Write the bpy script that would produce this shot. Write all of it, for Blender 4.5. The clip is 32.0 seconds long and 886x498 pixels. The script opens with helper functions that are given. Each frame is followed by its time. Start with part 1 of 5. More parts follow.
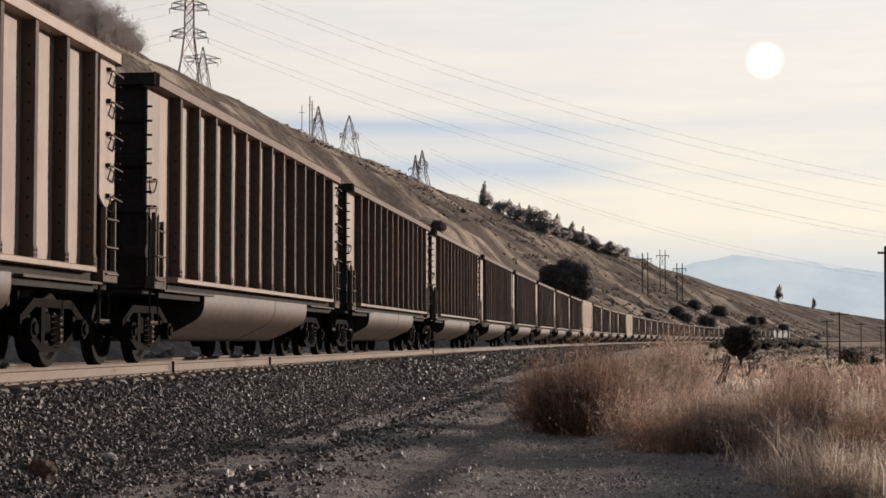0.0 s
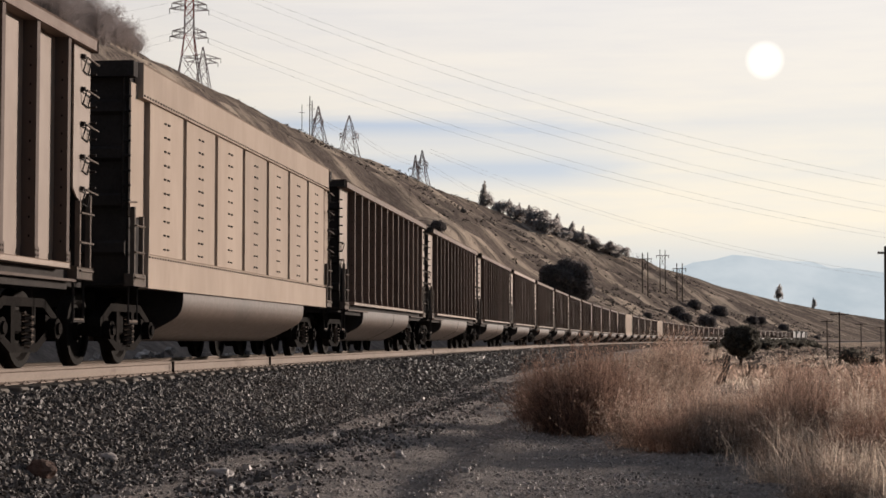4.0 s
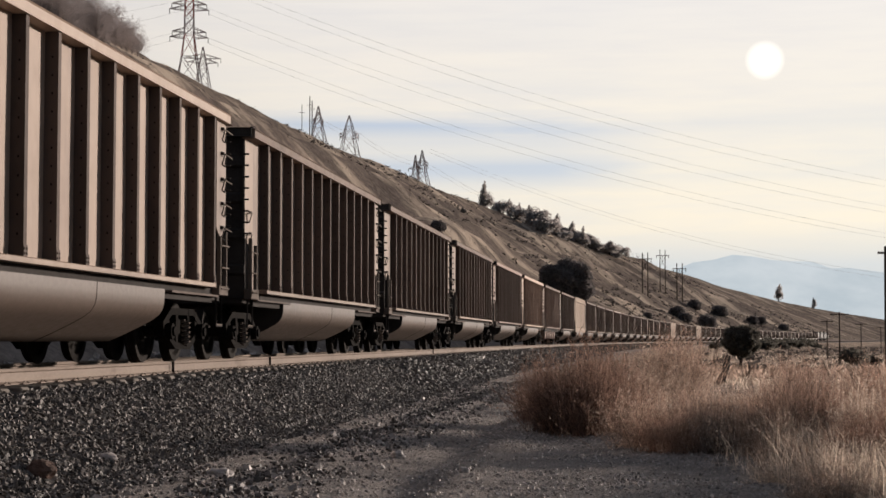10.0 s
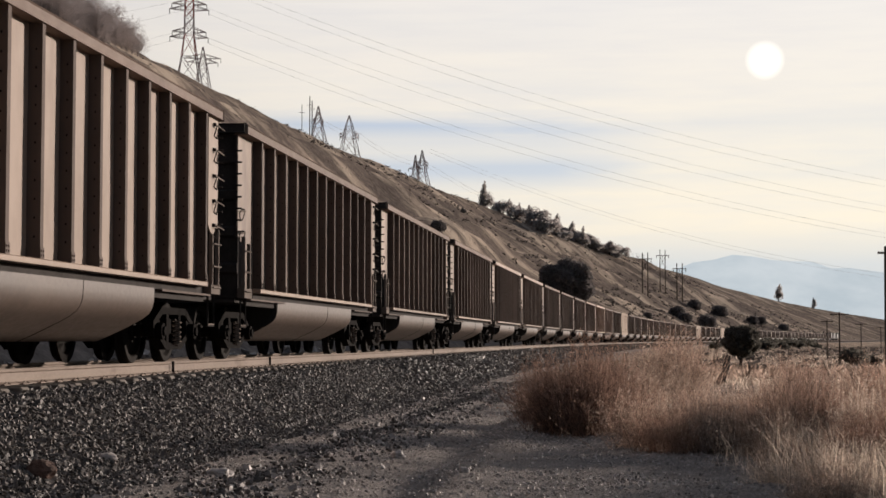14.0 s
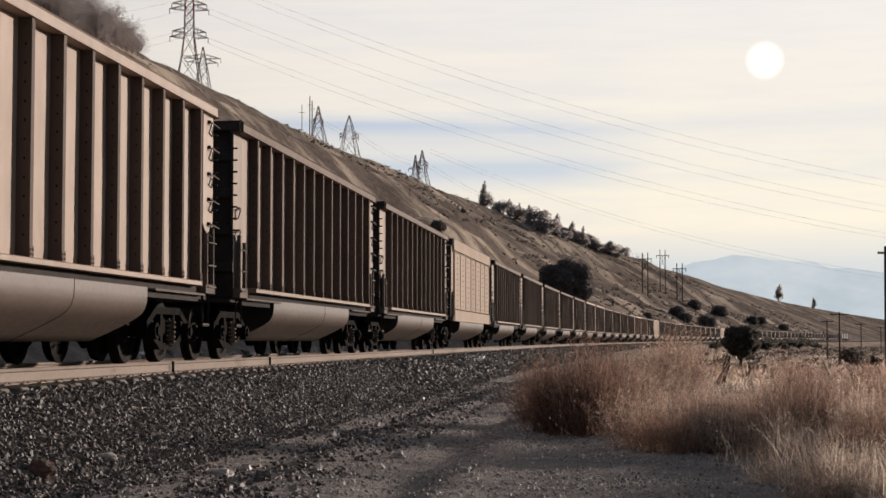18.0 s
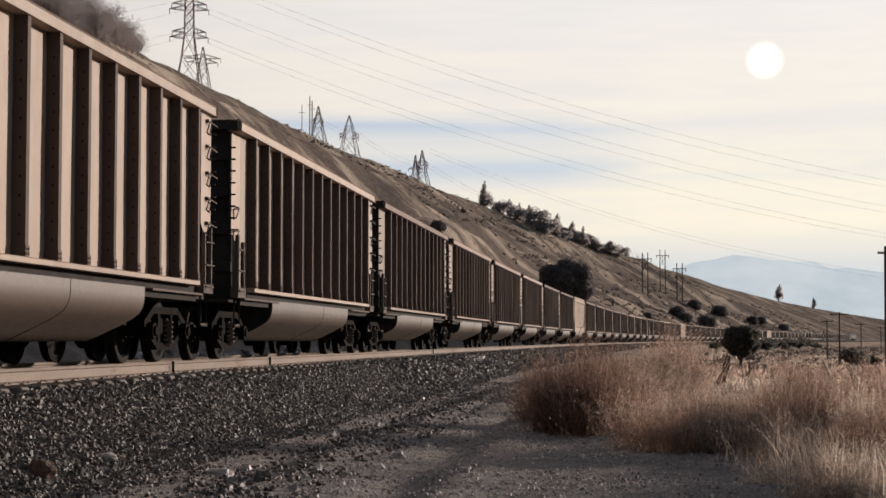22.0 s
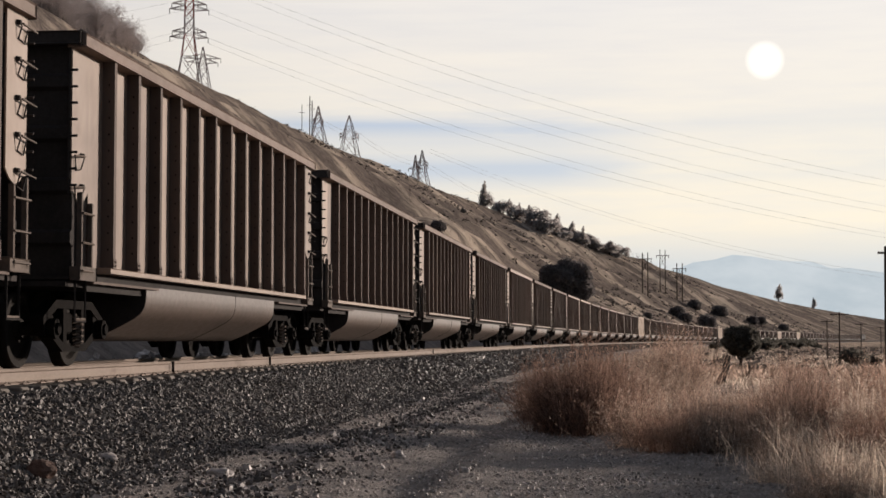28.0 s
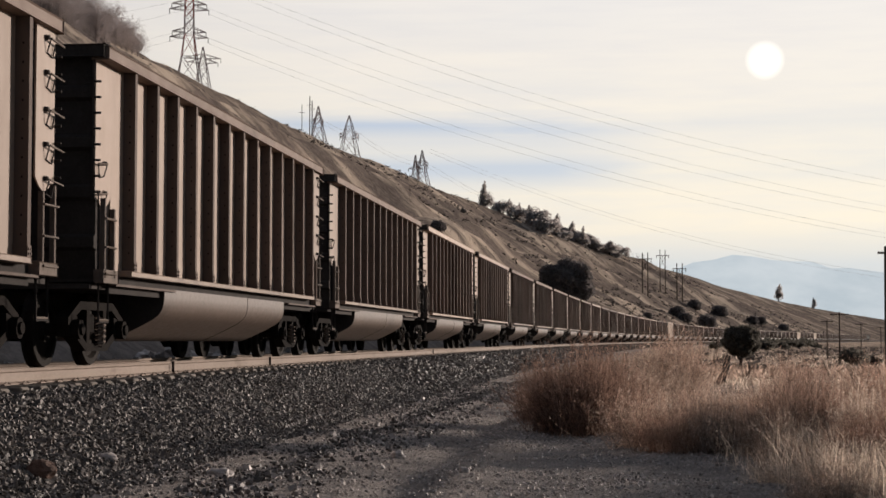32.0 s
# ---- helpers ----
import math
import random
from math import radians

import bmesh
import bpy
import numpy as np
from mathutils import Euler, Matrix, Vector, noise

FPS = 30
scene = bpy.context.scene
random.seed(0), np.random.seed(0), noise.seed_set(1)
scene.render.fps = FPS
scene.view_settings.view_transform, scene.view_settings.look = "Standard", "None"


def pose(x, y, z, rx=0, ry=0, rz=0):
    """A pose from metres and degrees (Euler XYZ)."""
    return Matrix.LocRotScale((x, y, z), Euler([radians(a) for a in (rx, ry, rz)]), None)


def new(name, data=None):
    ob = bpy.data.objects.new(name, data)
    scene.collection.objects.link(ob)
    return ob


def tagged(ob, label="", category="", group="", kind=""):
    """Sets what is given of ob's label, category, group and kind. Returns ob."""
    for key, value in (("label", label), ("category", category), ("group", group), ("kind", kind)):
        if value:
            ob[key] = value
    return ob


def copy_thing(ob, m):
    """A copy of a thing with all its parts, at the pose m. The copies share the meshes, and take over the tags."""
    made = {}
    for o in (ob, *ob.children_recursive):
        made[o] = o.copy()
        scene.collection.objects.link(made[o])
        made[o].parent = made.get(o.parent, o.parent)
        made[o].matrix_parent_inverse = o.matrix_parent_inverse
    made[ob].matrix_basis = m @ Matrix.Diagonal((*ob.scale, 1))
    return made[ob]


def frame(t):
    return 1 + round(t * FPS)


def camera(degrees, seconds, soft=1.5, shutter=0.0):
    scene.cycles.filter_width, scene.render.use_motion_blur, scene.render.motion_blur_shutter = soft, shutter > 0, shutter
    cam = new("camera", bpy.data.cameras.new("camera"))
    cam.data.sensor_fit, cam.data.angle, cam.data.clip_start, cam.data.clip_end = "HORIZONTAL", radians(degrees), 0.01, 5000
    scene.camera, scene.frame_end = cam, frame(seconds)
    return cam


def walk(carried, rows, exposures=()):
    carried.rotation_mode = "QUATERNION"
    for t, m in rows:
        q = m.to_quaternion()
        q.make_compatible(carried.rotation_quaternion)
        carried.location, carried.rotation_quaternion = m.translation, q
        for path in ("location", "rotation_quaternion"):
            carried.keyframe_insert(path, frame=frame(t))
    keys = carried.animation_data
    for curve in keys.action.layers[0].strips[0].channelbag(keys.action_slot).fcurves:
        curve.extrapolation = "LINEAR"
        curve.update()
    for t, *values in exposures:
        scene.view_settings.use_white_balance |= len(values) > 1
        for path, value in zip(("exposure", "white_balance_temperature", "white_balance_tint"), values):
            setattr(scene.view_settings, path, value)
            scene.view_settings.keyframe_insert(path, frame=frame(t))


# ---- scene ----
# ---- camera ----
cam = camera(29.08, 32.0, soft=1.6)
EYE = 1.2
walk(cam, [(0.0, pose(0, 0, EYE, 93.054, 0, 0)), (32.0, pose(0, 0, EYE, 93.054, 0, 0))], exposures=[(0.0, 0.14, 6690, 13), (32.0, 0.14, 6690, 13)])

# ---- light ----
SUN_AZ, SUN_EL = radians(52.0), radians(9.2)
DISC_AZ = radians(10.75)
SUN_DIR = Vector((math.sin(SUN_AZ) * math.cos(SUN_EL), math.cos(SUN_AZ) * math.cos(SUN_EL), math.sin(SUN_EL)))
lamp = bpy.data.lights.new("sun", "SUN")
lamp.energy, lamp.angle, lamp.color = 4.6, radians(2.5), (1.0, 0.895, 0.80)
DISC_DIR = Vector((math.sin(DISC_AZ) * math.cos(SUN_EL), math.cos(DISC_AZ) * math.cos(SUN_EL), math.sin(SUN_EL)))
sun = new("sun", lamp)
sun.matrix_world = Matrix.Translation(SUN_DIR * 200) @ (-SUN_DIR).to_track_quat("-Z", "Y").to_matrix().to_4x4()

world = bpy.data.worlds.new("sky")
scene.world = world
world.use_nodes = True
wt = world.node_tree
wt.nodes.clear()


def node(tree, kind, **settings):
    n = tree.nodes.new(kind)
    for key, value in settings.items():
        if key in n.inputs:
            n.inputs[key].default_value = value
    return n


def ramp(tree, source, stops):
    n = tree.nodes.new("ShaderNodeValToRGB")
    els = n.color_ramp.elements
    while len(els) < len(stops):
        els.new(0.5)
    for e, (p, c) in zip(els, stops):
        e.position = p
        e.color = (c, c, c, 1) if isinstance(c, (int, float)) else (*c, 1)
    tree.links.new(source, n.inputs["Fac"])
    return n


def mix(tree, fac, a, b, how="MIX"):
    n = tree.nodes.new("ShaderNodeMix")
    n.data_type, n.blend_type = "RGBA", how
    for sock, v in ((n.inputs[0], fac), (n.inputs[6], a), (n.inputs[7], b)):
        if isinstance(v, bpy.types.NodeSocket):
            tree.links.new(v, sock)
        elif isinstance(v, (int, float)):
            sock.default_value = v
        else:
            sock.default_value = (*v, 1)
    return n.outputs[2]


def maths(tree, how, a, b=0.0):
    n = tree.nodes.new("ShaderNodeMath")
    n.operation = how
    for sock, v in zip(n.inputs, (a, b)):
        if isinstance(v, bpy.types.NodeSocket):
            tree.links.new(v, sock)
        else:
            sock.default_value = v
    return n.outputs[0]


def build_sky():
    t = wt
    nishita = t.nodes.new("ShaderNodeTexSky")
    nishita.sky_type, nishita.sun_disc = "NISHITA", False
    nishita.dust_density, nishita.air_density, nishita.ozone_density = 0.1, 0.85, 1.0
    nishita.sun_elevation, nishita.sun_rotation = SUN_EL, SUN_AZ
    clear = node(t, "ShaderNodeBackground", Strength=0.025)
    t.links.new(nishita.outputs[0], clear.inputs[0])
    # thin veil of cloud, brightest round the sun
    way = t.nodes.new("ShaderNodeTexCoord").outputs["Generated"]
    dot = t.nodes.new("ShaderNodeVectorMath")
    dot.operation = "DOT_PRODUCT"
    t.links.new(way, dot.inputs[0])
    dot.inputs[1].default_value = DISC_DIR
    near = dot.outputs["Value"]
    split = t.nodes.new("ShaderNodeSeparateXYZ")
    t.links.new(way, split.inputs[0])
    height = split.outputs["Z"]
    stretch = t.nodes.new("ShaderNodeMapping")
    stretch.inputs["Scale"].default_value = (4.0, 4.0, 46.0)
    stretch.inputs["Location"].default_value = (1.3, 0.4, 1.85)
    t.links.new(way, stretch.inputs[0])
    wisps = node(t, "ShaderNodeTexNoise", Scale=1.0, Detail=6.0, Roughness=0.55)
    t.links.new(stretch.outputs[0], wisps.inputs["Vector"])
    fine = t.nodes.new("ShaderNodeMapping")
    fine.inputs["Scale"].default_value = (16.0, 16.0, 160.0)
    t.links.new(way, fine.inputs[0])
    streaks = node(t, "ShaderNodeTexNoise", Scale=1.0, Detail=5.0, Roughness=0.6)
    t.links.new(fine.outputs[0], streaks.inputs["Vector"])
    # gaps of blue lie low in the sky
    low = ramp(t, height, [(0.0, 1.0), (0.05, 0.9), (0.066, 0.35), (0.088, 0.3), (0.1, 1.0), (0.108, 0.4), (0.117, 0.5), (0.125, 1.0), (0.135, 0.25), (0.16, 0.08), (0.3, 0.3)]).outputs[0]
    side = ramp(t, maths(t, "ADD", split.outputs["X"], 0.5), [(0.36, 0.5), (0.43, 1.0), (0.565, 1.0), (0.63, 0.3)]).outputs[0]
    low = maths(t, "MULTIPLY", low, side)
    gaps = ramp(t, wisps.outputs["Fac"], [(0.33, 0.0), (0.52, 1.0)]).outputs[0]
    haze = ramp(t, height, [(0.042, 1.0), (0.07, 0.0)]).outputs[0]
    blue = maths(t, "MAXIMUM", maths(t, "MULTIPLY", maths(t, "MULTIPLY", low, gaps), 1.0), maths(t, "MULTIPLY", haze, 0.9))
    cream = ramp(t, height, [(0.03, (1.0, 0.85, 0.665)), (0.1, (0.97, 0.868, 0.708)), (0.2, (0.92, 0.868, 0.795))]).outputs[0]
    cream = mix(t, maths(t, "MULTIPLY", ramp(t, streaks.outputs["Fac"], [(0.4, 0.0), (0.7, 1.0)]).outputs[0], 0.35), cream, (0.80, 0.76, 0.73))
    colour = mix(t, blue, cream, (0.515, 0.58, 0.70))
    colour = mix(t, ramp(t, near, [(0.6, 0.85), (0.9, 0.0)]).outputs[0], colour, (0.56, 0.68, 0.88))
    glow = ramp(t, near, [(0.0, 0.22), (0.5, 0.24), (0.8, 0.34), (0.91, 0.85), (0.97, 0.97), (1.0, 1.0)]).outputs[0]
    veil = node(t, "ShaderNodeBackground", Strength=0.80)
    t.links.new(mix(t, 1.0, colour, glow, "MULTIPLY"), veil.inputs[0])
    disc = node(t, "ShaderNodeBackground", Color=(1.0, 0.97, 0.9, 1.0))
    t.links.new(maths(t, "MULTIPLY", ramp(t, maths(t, "MULTIPLY", maths(t, "SUBTRACT", near, 0.9998), 5000.0), [(0.66, 0.0), (0.80, 0.3), (0.9, 0.75), (1.0, 1.0)]).outputs[0], 0.6), disc.inputs["Strength"])
    add1, add2 = t.nodes.new("ShaderNodeAddShader"), t.nodes.new("ShaderNodeAddShader")
    t.links.new(clear.outputs[0], add1.inputs[0])
    t.links.new(veil.outputs[0], add1.inputs[1])
    t.links.new(add1.outputs[0], add2.inputs[0])
    t.links.new(disc.outputs[0], add2.inputs[1])
    t.links.new(add2.outputs[0], t.nodes.new("ShaderNodeOutputWorld").inputs["Surface"])


build_sky()


# ---- materials ----
def surface(name, c1, c2, rough=0.8, metal=0.0, coarse=1.5, fine=30.0, bump=0.3, depth=0.01, c3=None, third=0.62, stretch=(1, 1, 1), vary=0.25, spec=0.15, island=False, through_light=0.0, patches=0.6, turn=None):
    """Two colours mixed at a coarse and a fine scale, an optional third in patches, bump, and a spread from piece to piece."""
    m = bpy.data.materials.new(name)
    m.use_nodes = True
    t = m.node_tree
    b = t.nodes["Principled BSDF"]
    where = t.nodes.new("ShaderNodeTexCoord").outputs["Object"]
    mp = t.nodes.new("ShaderNodeMapping")
    mp.inputs["Scale"].default_value = stretch
    if turn is not None:
        # the grain runs along this bearing
        mp.vector_type = "TEXTURE"
        mp.inputs["Rotation"].default_value = (0, 0, radians(turn))
        mp.inputs["Scale"].default_value = [1 / k for k in stretch]
    t.links.new(where, mp.inputs[0])
    if island:
        rnd = t.nodes.new("ShaderNodeNewGeometry").outputs["Random Per Island"]
    else:
        rnd = t.nodes.new("ShaderNodeObjectInfo").outputs["Random"]
        shift = t.nodes.new("ShaderNodeVectorMath")
        shift.operation = "ADD"
        t.links.new(mp.outputs[0], shift.inputs[0])
        comb = t.nodes.new("ShaderNodeCombineXYZ")
        t.links.new(maths(t, "MULTIPLY", rnd, 37.0), comb.inputs[0])
        t.links.new(comb.outputs[0], shift.inputs[1])
        mp = shift
    n1 = node(t, "ShaderNodeTexNoise", Scale=coarse, Detail=4.0, Roughness=0.6)
    n2 = node(t, "ShaderNodeTexNoise", Scale=fine, Detail=5.0, Roughness=0.65)
    for n in (n1, n2):
        t.links.new(mp.outputs[0], n.inputs["Vector"])
    both = maths(t, "ADD", maths(t, "MULTIPLY", n1.outputs["Fac"], patches), maths(t, "MULTIPLY", n2.outputs["Fac"], 1.0 - patches))
    col = mix(t, ramp(t, both, [(0.38, 0.0), (0.62, 1.0)]).outputs[0], c1, c2)
    if c3:
        n3 = node(t, "ShaderNodeTexNoise", Scale=coarse * 0.45, Detail=6.0, Roughness=0.7)
        t.links.new(mp.outputs[0], n3.inputs["Vector"])
        col = mix(t, ramp(t, n3.outputs["Fac"], [(third - 0.06, 0.0), (third + 0.06, 1.0)]).outputs[0], col, c3)
    if vary:
        lo = 1.0 - vary
        g = ramp(t, rnd, [(0.0, lo), (1.0, 1.0 + vary * 0.6)]).outputs[0]
        col = mix(t, 1.0, col, g, "MULTIPLY")
    t.links.new(col, b.inputs["Base Color"])
    b.inputs["Metallic"].default_value = metal
    b.inputs["Specular IOR Level"].default_value = spec
    r = ramp(t, n2.outputs["Fac"], [(0.3, max(0.05, rough - 0.06)), (0.7, min(1.0, rough + 0.06))]).outputs[0]
    t.links.new(r, b.inputs["Roughness"])
    if bump:
        bp = node(t, "ShaderNodeBump", Strength=bump, Distance=depth)
        t.links.new(n2.outputs["Fac"], bp.inputs["Height"])
        t.links.new(bp.outputs[0], b.inputs["Normal"])
    if through_light:
        tr = t.nodes.new("ShaderNodeBsdfTranslucent")
        t.links.new(col, tr.inputs[0])
        ms = t.nodes.new("ShaderNodeMixShader")
        ms.inputs[0].default_value = through_light
        t.links.new(b.outputs[0], ms.inputs[1])
        t.links.new(tr.outputs[0], ms.inputs[2])
        t.links.new(ms.outputs[0], t.nodes["Material Output"].inputs[0])
    return m


M_BODY = surface("dusty_aluminium", (0.295, 0.22, 0.173), (0.245, 0.183, 0.144), 0.54, 0.0, 0.45, 3.2, 0.04, 0.01, (0.18, 0.129, 0.105), 0.63, (1, 1, 0.55), 0.2, spec=0.16)
M_RED = surface("rusty_brown_steel", (0.31, 0.215, 0.172), (0.26, 0.18, 0.144), 0.56, 0.0, 0.45, 3.2, 0.04, 0.01, (0.2, 0.139, 0.111), 0.63, (1, 1, 0.55), 0.12, spec=0.12)
M_LIGHT = surface("light_dusty_aluminium", (0.365, 0.274, 0.216), (0.305, 0.229, 0.181), 0.54, 0.0, 0.45, 3.2, 0.04, 0.01, (0.24, 0.174, 0.141), 0.63, (1, 1, 0.55), 0.15, spec=0.16)
# default chord: a darker brown than the side sheets
M_CHORD = surface("coal_dusted_chord", (0.19, 0.14, 0.115), (0.15, 0.111, 0.091), 0.62, 0.0, 0.8, 6, 0.08, 0.006, (0.09, 0.068, 0.057), 0.62, (0.5, 1, 1), 0.2, spec=0.08)
M_BRIGHT = surface("clean_aluminium", (0.6, 0.455, 0.355), (0.53, 0.4, 0.312), 0.52, 0.0, 0.45, 3.2, 0.04, 0.01, (0.45, 0.34, 0.265), 0.63, (1, 1, 0.55), 0.1, spec=0.15)
# post steels: darkened copies of the sheets, flank shade put into the colour
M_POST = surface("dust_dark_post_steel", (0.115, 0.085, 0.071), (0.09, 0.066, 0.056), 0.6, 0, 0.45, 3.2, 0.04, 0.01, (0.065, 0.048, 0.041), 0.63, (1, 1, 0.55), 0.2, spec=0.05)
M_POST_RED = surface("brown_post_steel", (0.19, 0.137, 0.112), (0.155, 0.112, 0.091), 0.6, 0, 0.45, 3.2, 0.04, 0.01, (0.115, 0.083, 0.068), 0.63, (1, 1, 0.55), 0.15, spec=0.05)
M_LOCO = surface("sooty_grey_locomotive_paint", (0.11, 0.10, 0.094), (0.075, 0.068, 0.064), 0.6, 0, 0.8, 6, 0.05, 0.01, spec=0.1)
M_FADED = surface("faded_marking_paint", (0.22, 0.17, 0.142), (0.19, 0.147, 0.123), 0.7, 0, 2, 9, 0, 0.01, spec=0.02)
M_REFLECT = surface("bright_reflective_strip", (0.8, 0.76, 0.70), (0.72, 0.68, 0.62), 0.4, 0, 2, 9, 0, 0.01, vary=0, spec=0.5)
M_PALE = surface("pale_grey_painted_steel", (0.4, 0.32, 0.262), (0.345, 0.276, 0.226), 0.65, 0.0, 0.5, 4, 0.05, 0.008, (0.3, 0.24, 0.197), 0.68, (1, 1, 0.3), 0.08, spec=0.02)
# black steel parts, plus shade painted on ends, recesses and openings
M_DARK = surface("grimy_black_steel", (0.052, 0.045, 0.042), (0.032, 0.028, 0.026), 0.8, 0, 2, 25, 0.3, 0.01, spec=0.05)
# bogies and wheels: shade under the wagon deepens these colours to near black
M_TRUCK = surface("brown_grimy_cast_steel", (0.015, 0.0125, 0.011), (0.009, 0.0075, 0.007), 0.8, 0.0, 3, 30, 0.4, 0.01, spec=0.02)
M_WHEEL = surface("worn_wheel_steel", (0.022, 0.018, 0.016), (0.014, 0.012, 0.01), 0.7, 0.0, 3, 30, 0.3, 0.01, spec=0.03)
M_BAR = surface("bare_steel_rod", (0.15, 0.118, 0.098), (0.1, 0.079, 0.066), 0.65, 0.0, 3, 30, 0.1, 0.004, spec=0.05)
M_TUB = surface("dusty_tub_aluminium", (0.115, 0.084, 0.067), (0.092, 0.067, 0.054), 0.42, 0.0, 0.8, 12, 0.12, 0.01, (0.07, 0.052, 0.042), 0.63, (0.6, 1, 1), 0.1, spec=0.35)
# chips coloured pale to paint the gravel's glints
M_CHIP = surface("pale_stone_chip", (0.72, 0.63, 0.56), (0.46, 0.40, 0.355), 0.6, 0, 8, 50, 0.2, 0.004, vary=0.5, island=True, spec=0.2)
M_RAIL = surface("rail_steel", (0.285, 0.23, 0.193), (0.23, 0.185, 0.156), 0.5, 0, 1.5, 30, 0.1, 0.004, (0.153, 0.1122, 0.08925), 0.64, (0.3, 0.3, 1), 0.06, spec=0.03)
M_TIE = surface("grey_concrete_sleeper", (0.22, 0.19, 0.165), (0.14, 0.12, 0.105), 0.9, 0, 3, 40, 0.5, 0.01)
M_BALLAST = surface("ballast_bed", (0.085, 0.075, 0.068), (0.043, 0.038, 0.034), 0.85, 0, 6, 28, 1.0, 0.04, vary=0, spec=0.0)
M_STONE = surface("crushed_basalt", (0.19, 0.166, 0.15), (0.06, 0.0525, 0.0475), 0.5, 0, 8, 50, 0.3, 0.005, vary=0.6, island=True, spec=0.13)
M_PEBBLE = surface("brown_grey_pebble", (0.56, 0.49, 0.445), (0.24, 0.21, 0.19), 0.5, 0, 8, 50, 0.3, 0.005, vary=0.65, island=True, spec=0.2)
M_GRAVEL = surface("dark_gravel", (0.46, 0.405, 0.368), (0.12, 0.106, 0.096), 0.9, 0, 1.6, 34, 1.0, 0.04, (0.26, 0.22, 0.193), 0.66, vary=0, spec=0.0, patches=0.22)
M_FIELD = surface("dry_grass_ground", (0.52, 0.41, 0.315), (0.22, 0.17, 0.135), 0.95, 0, 0.2, 2.2, 1.0, 0.25, (0.12, 0.096, 0.076), 0.60, stretch=(1.0, 0.6, 1.0), vary=0, spec=0.0)
M_HILL = surface("dry_hillside", (0.215, 0.172, 0.143), (0.075, 0.062, 0.056), 0.95, 0, 0.13, 1.5, 1.0, 0.5, (0.42, 0.342, 0.27), 0.555, stretch=(0.14, 1.0, 0.5), vary=0, spec=0.0, patches=0.42, turn=-53)
M_HEATH = surface("grey_brown_sagebrush", (0.20, 0.168, 0.148), (0.13, 0.109, 0.097), 0.9, 0, 0.4, 3, 0, 0.01, vary=0.3, island=True, spec=0.0, through_light=0.3)
M_SCRUB = surface("dark_sagebrush_leaf", (0.13, 0.112, 0.102), (0.085, 0.073, 0.067), 0.9, 0, 0.4, 3, 0, 0.01, vary=0.3, island=True, spec=0.0, through_light=0.3)
M_ROCK = surface("reddish_rock", (0.16, 0.10, 0.08), (0.085, 0.06, 0.05), 0.85, 0, 5, 30, 0.6, 0.02, spec=0.1)
M_BANK = surface("rocky_bank", (0.3, 0.255, 0.225), (0.15, 0.125, 0.11), 0.9, 0, 0.8, 6, 1.0, 0.12, vary=0, spec=0.0)
M_SAGE = surface("dry_reddish_brush", (0.52, 0.378, 0.3), (0.345, 0.25, 0.198), 0.85, 0, 1.5, 6, 0, 0.01, island=True, through_light=0.6, spec=0.0, vary=0.75)
M_RUST = surface("dark_russet_brush", (0.44, 0.287, 0.222), (0.275, 0.18, 0.139), 0.85, 0, 1.5, 6, 0, 0.01, island=True, through_light=0.6, spec=0.0, vary=0.75)
# dark weeds and dense bushes; the bushes' inner shade is in this colour
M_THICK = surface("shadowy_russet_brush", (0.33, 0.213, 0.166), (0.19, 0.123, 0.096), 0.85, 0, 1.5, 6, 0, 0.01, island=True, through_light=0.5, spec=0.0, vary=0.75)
M_STRAW = surface("straw_grass", (0.88, 0.725, 0.59), (0.62, 0.505, 0.405), 0.8, 0, 1.5, 6, 0, 0.01, island=True, through_light=0.5, spec=0.0, vary=0.65)
M_WEED = surface("grey_brown_weed", (0.4, 0.325, 0.28), (0.24, 0.194, 0.168), 0.85, 0, 1.5, 6, 0, 0.01, island=True, through_light=0.5, spec=0.0, vary=0.7)
# far ridge leaves: distance haze painted in as a pale base colour
M_HAZED = surface("dusty_olive_leaf", (0.52, 0.48, 0.46), (0.38, 0.352, 0.336), 0.85, 0, 0.4, 3, 0, 0.01, vary=0.4, island=True, spec=0.0, through_light=0.78)
M_LEAF = surface("dark_juniper_leaf", (0.15, 0.138, 0.118), (0.10, 0.092, 0.08), 0.8, 0, 2, 8, 0, 0.01, vary=0.4, island=True, spec=0.0, through_light=0.65)
M_TWIG = surface("bare_grey_twigs", (0.42, 0.365, 0.35), (0.27, 0.234, 0.226), 0.9, 0, 2, 8, 0, 0.01, vary=0.3, island=True, through_light=0.4, spec=0.0)
M_BARK = surface("dark_bark", (0.032, 0.026, 0.023), (0.018, 0.015, 0.013), 0.95, 0, 4, 20, 0.8, 0.03)
M_POLE = surface("weathered_pole_timber", (0.10, 0.08, 0.065), (0.06, 0.048, 0.04), 0.9, 0, 2, 20, 0.4, 0.01, stretch=(4, 4, 0.4), spec=0.02)
M_TOWER = surface("galvanised_lattice_steel", (0.42, 0.34, 0.325), (0.3, 0.24, 0.23), 0.8, 0.1, 0.5, 5, 0, 0.01, spec=0.05)
M_TOWER_RED = surface("faded_red_paint", (0.35, 0.07, 0.05), (0.26, 0.06, 0.045), 0.7, 0, 0.5, 5, 0, 0.01)
M_WIRE = surface("aluminium_cable", (0.30, 0.29, 0.29), (0.24, 0.23, 0.23), 0.8, 0, 0.5, 5, 0, 0.01, spec=0.02)
M_GLASS = surface("dark_window_glass", (0.02, 0.022, 0.025), (0.015, 0.016, 0.018), 0.1, 0, 1, 4, 0, 0.01)
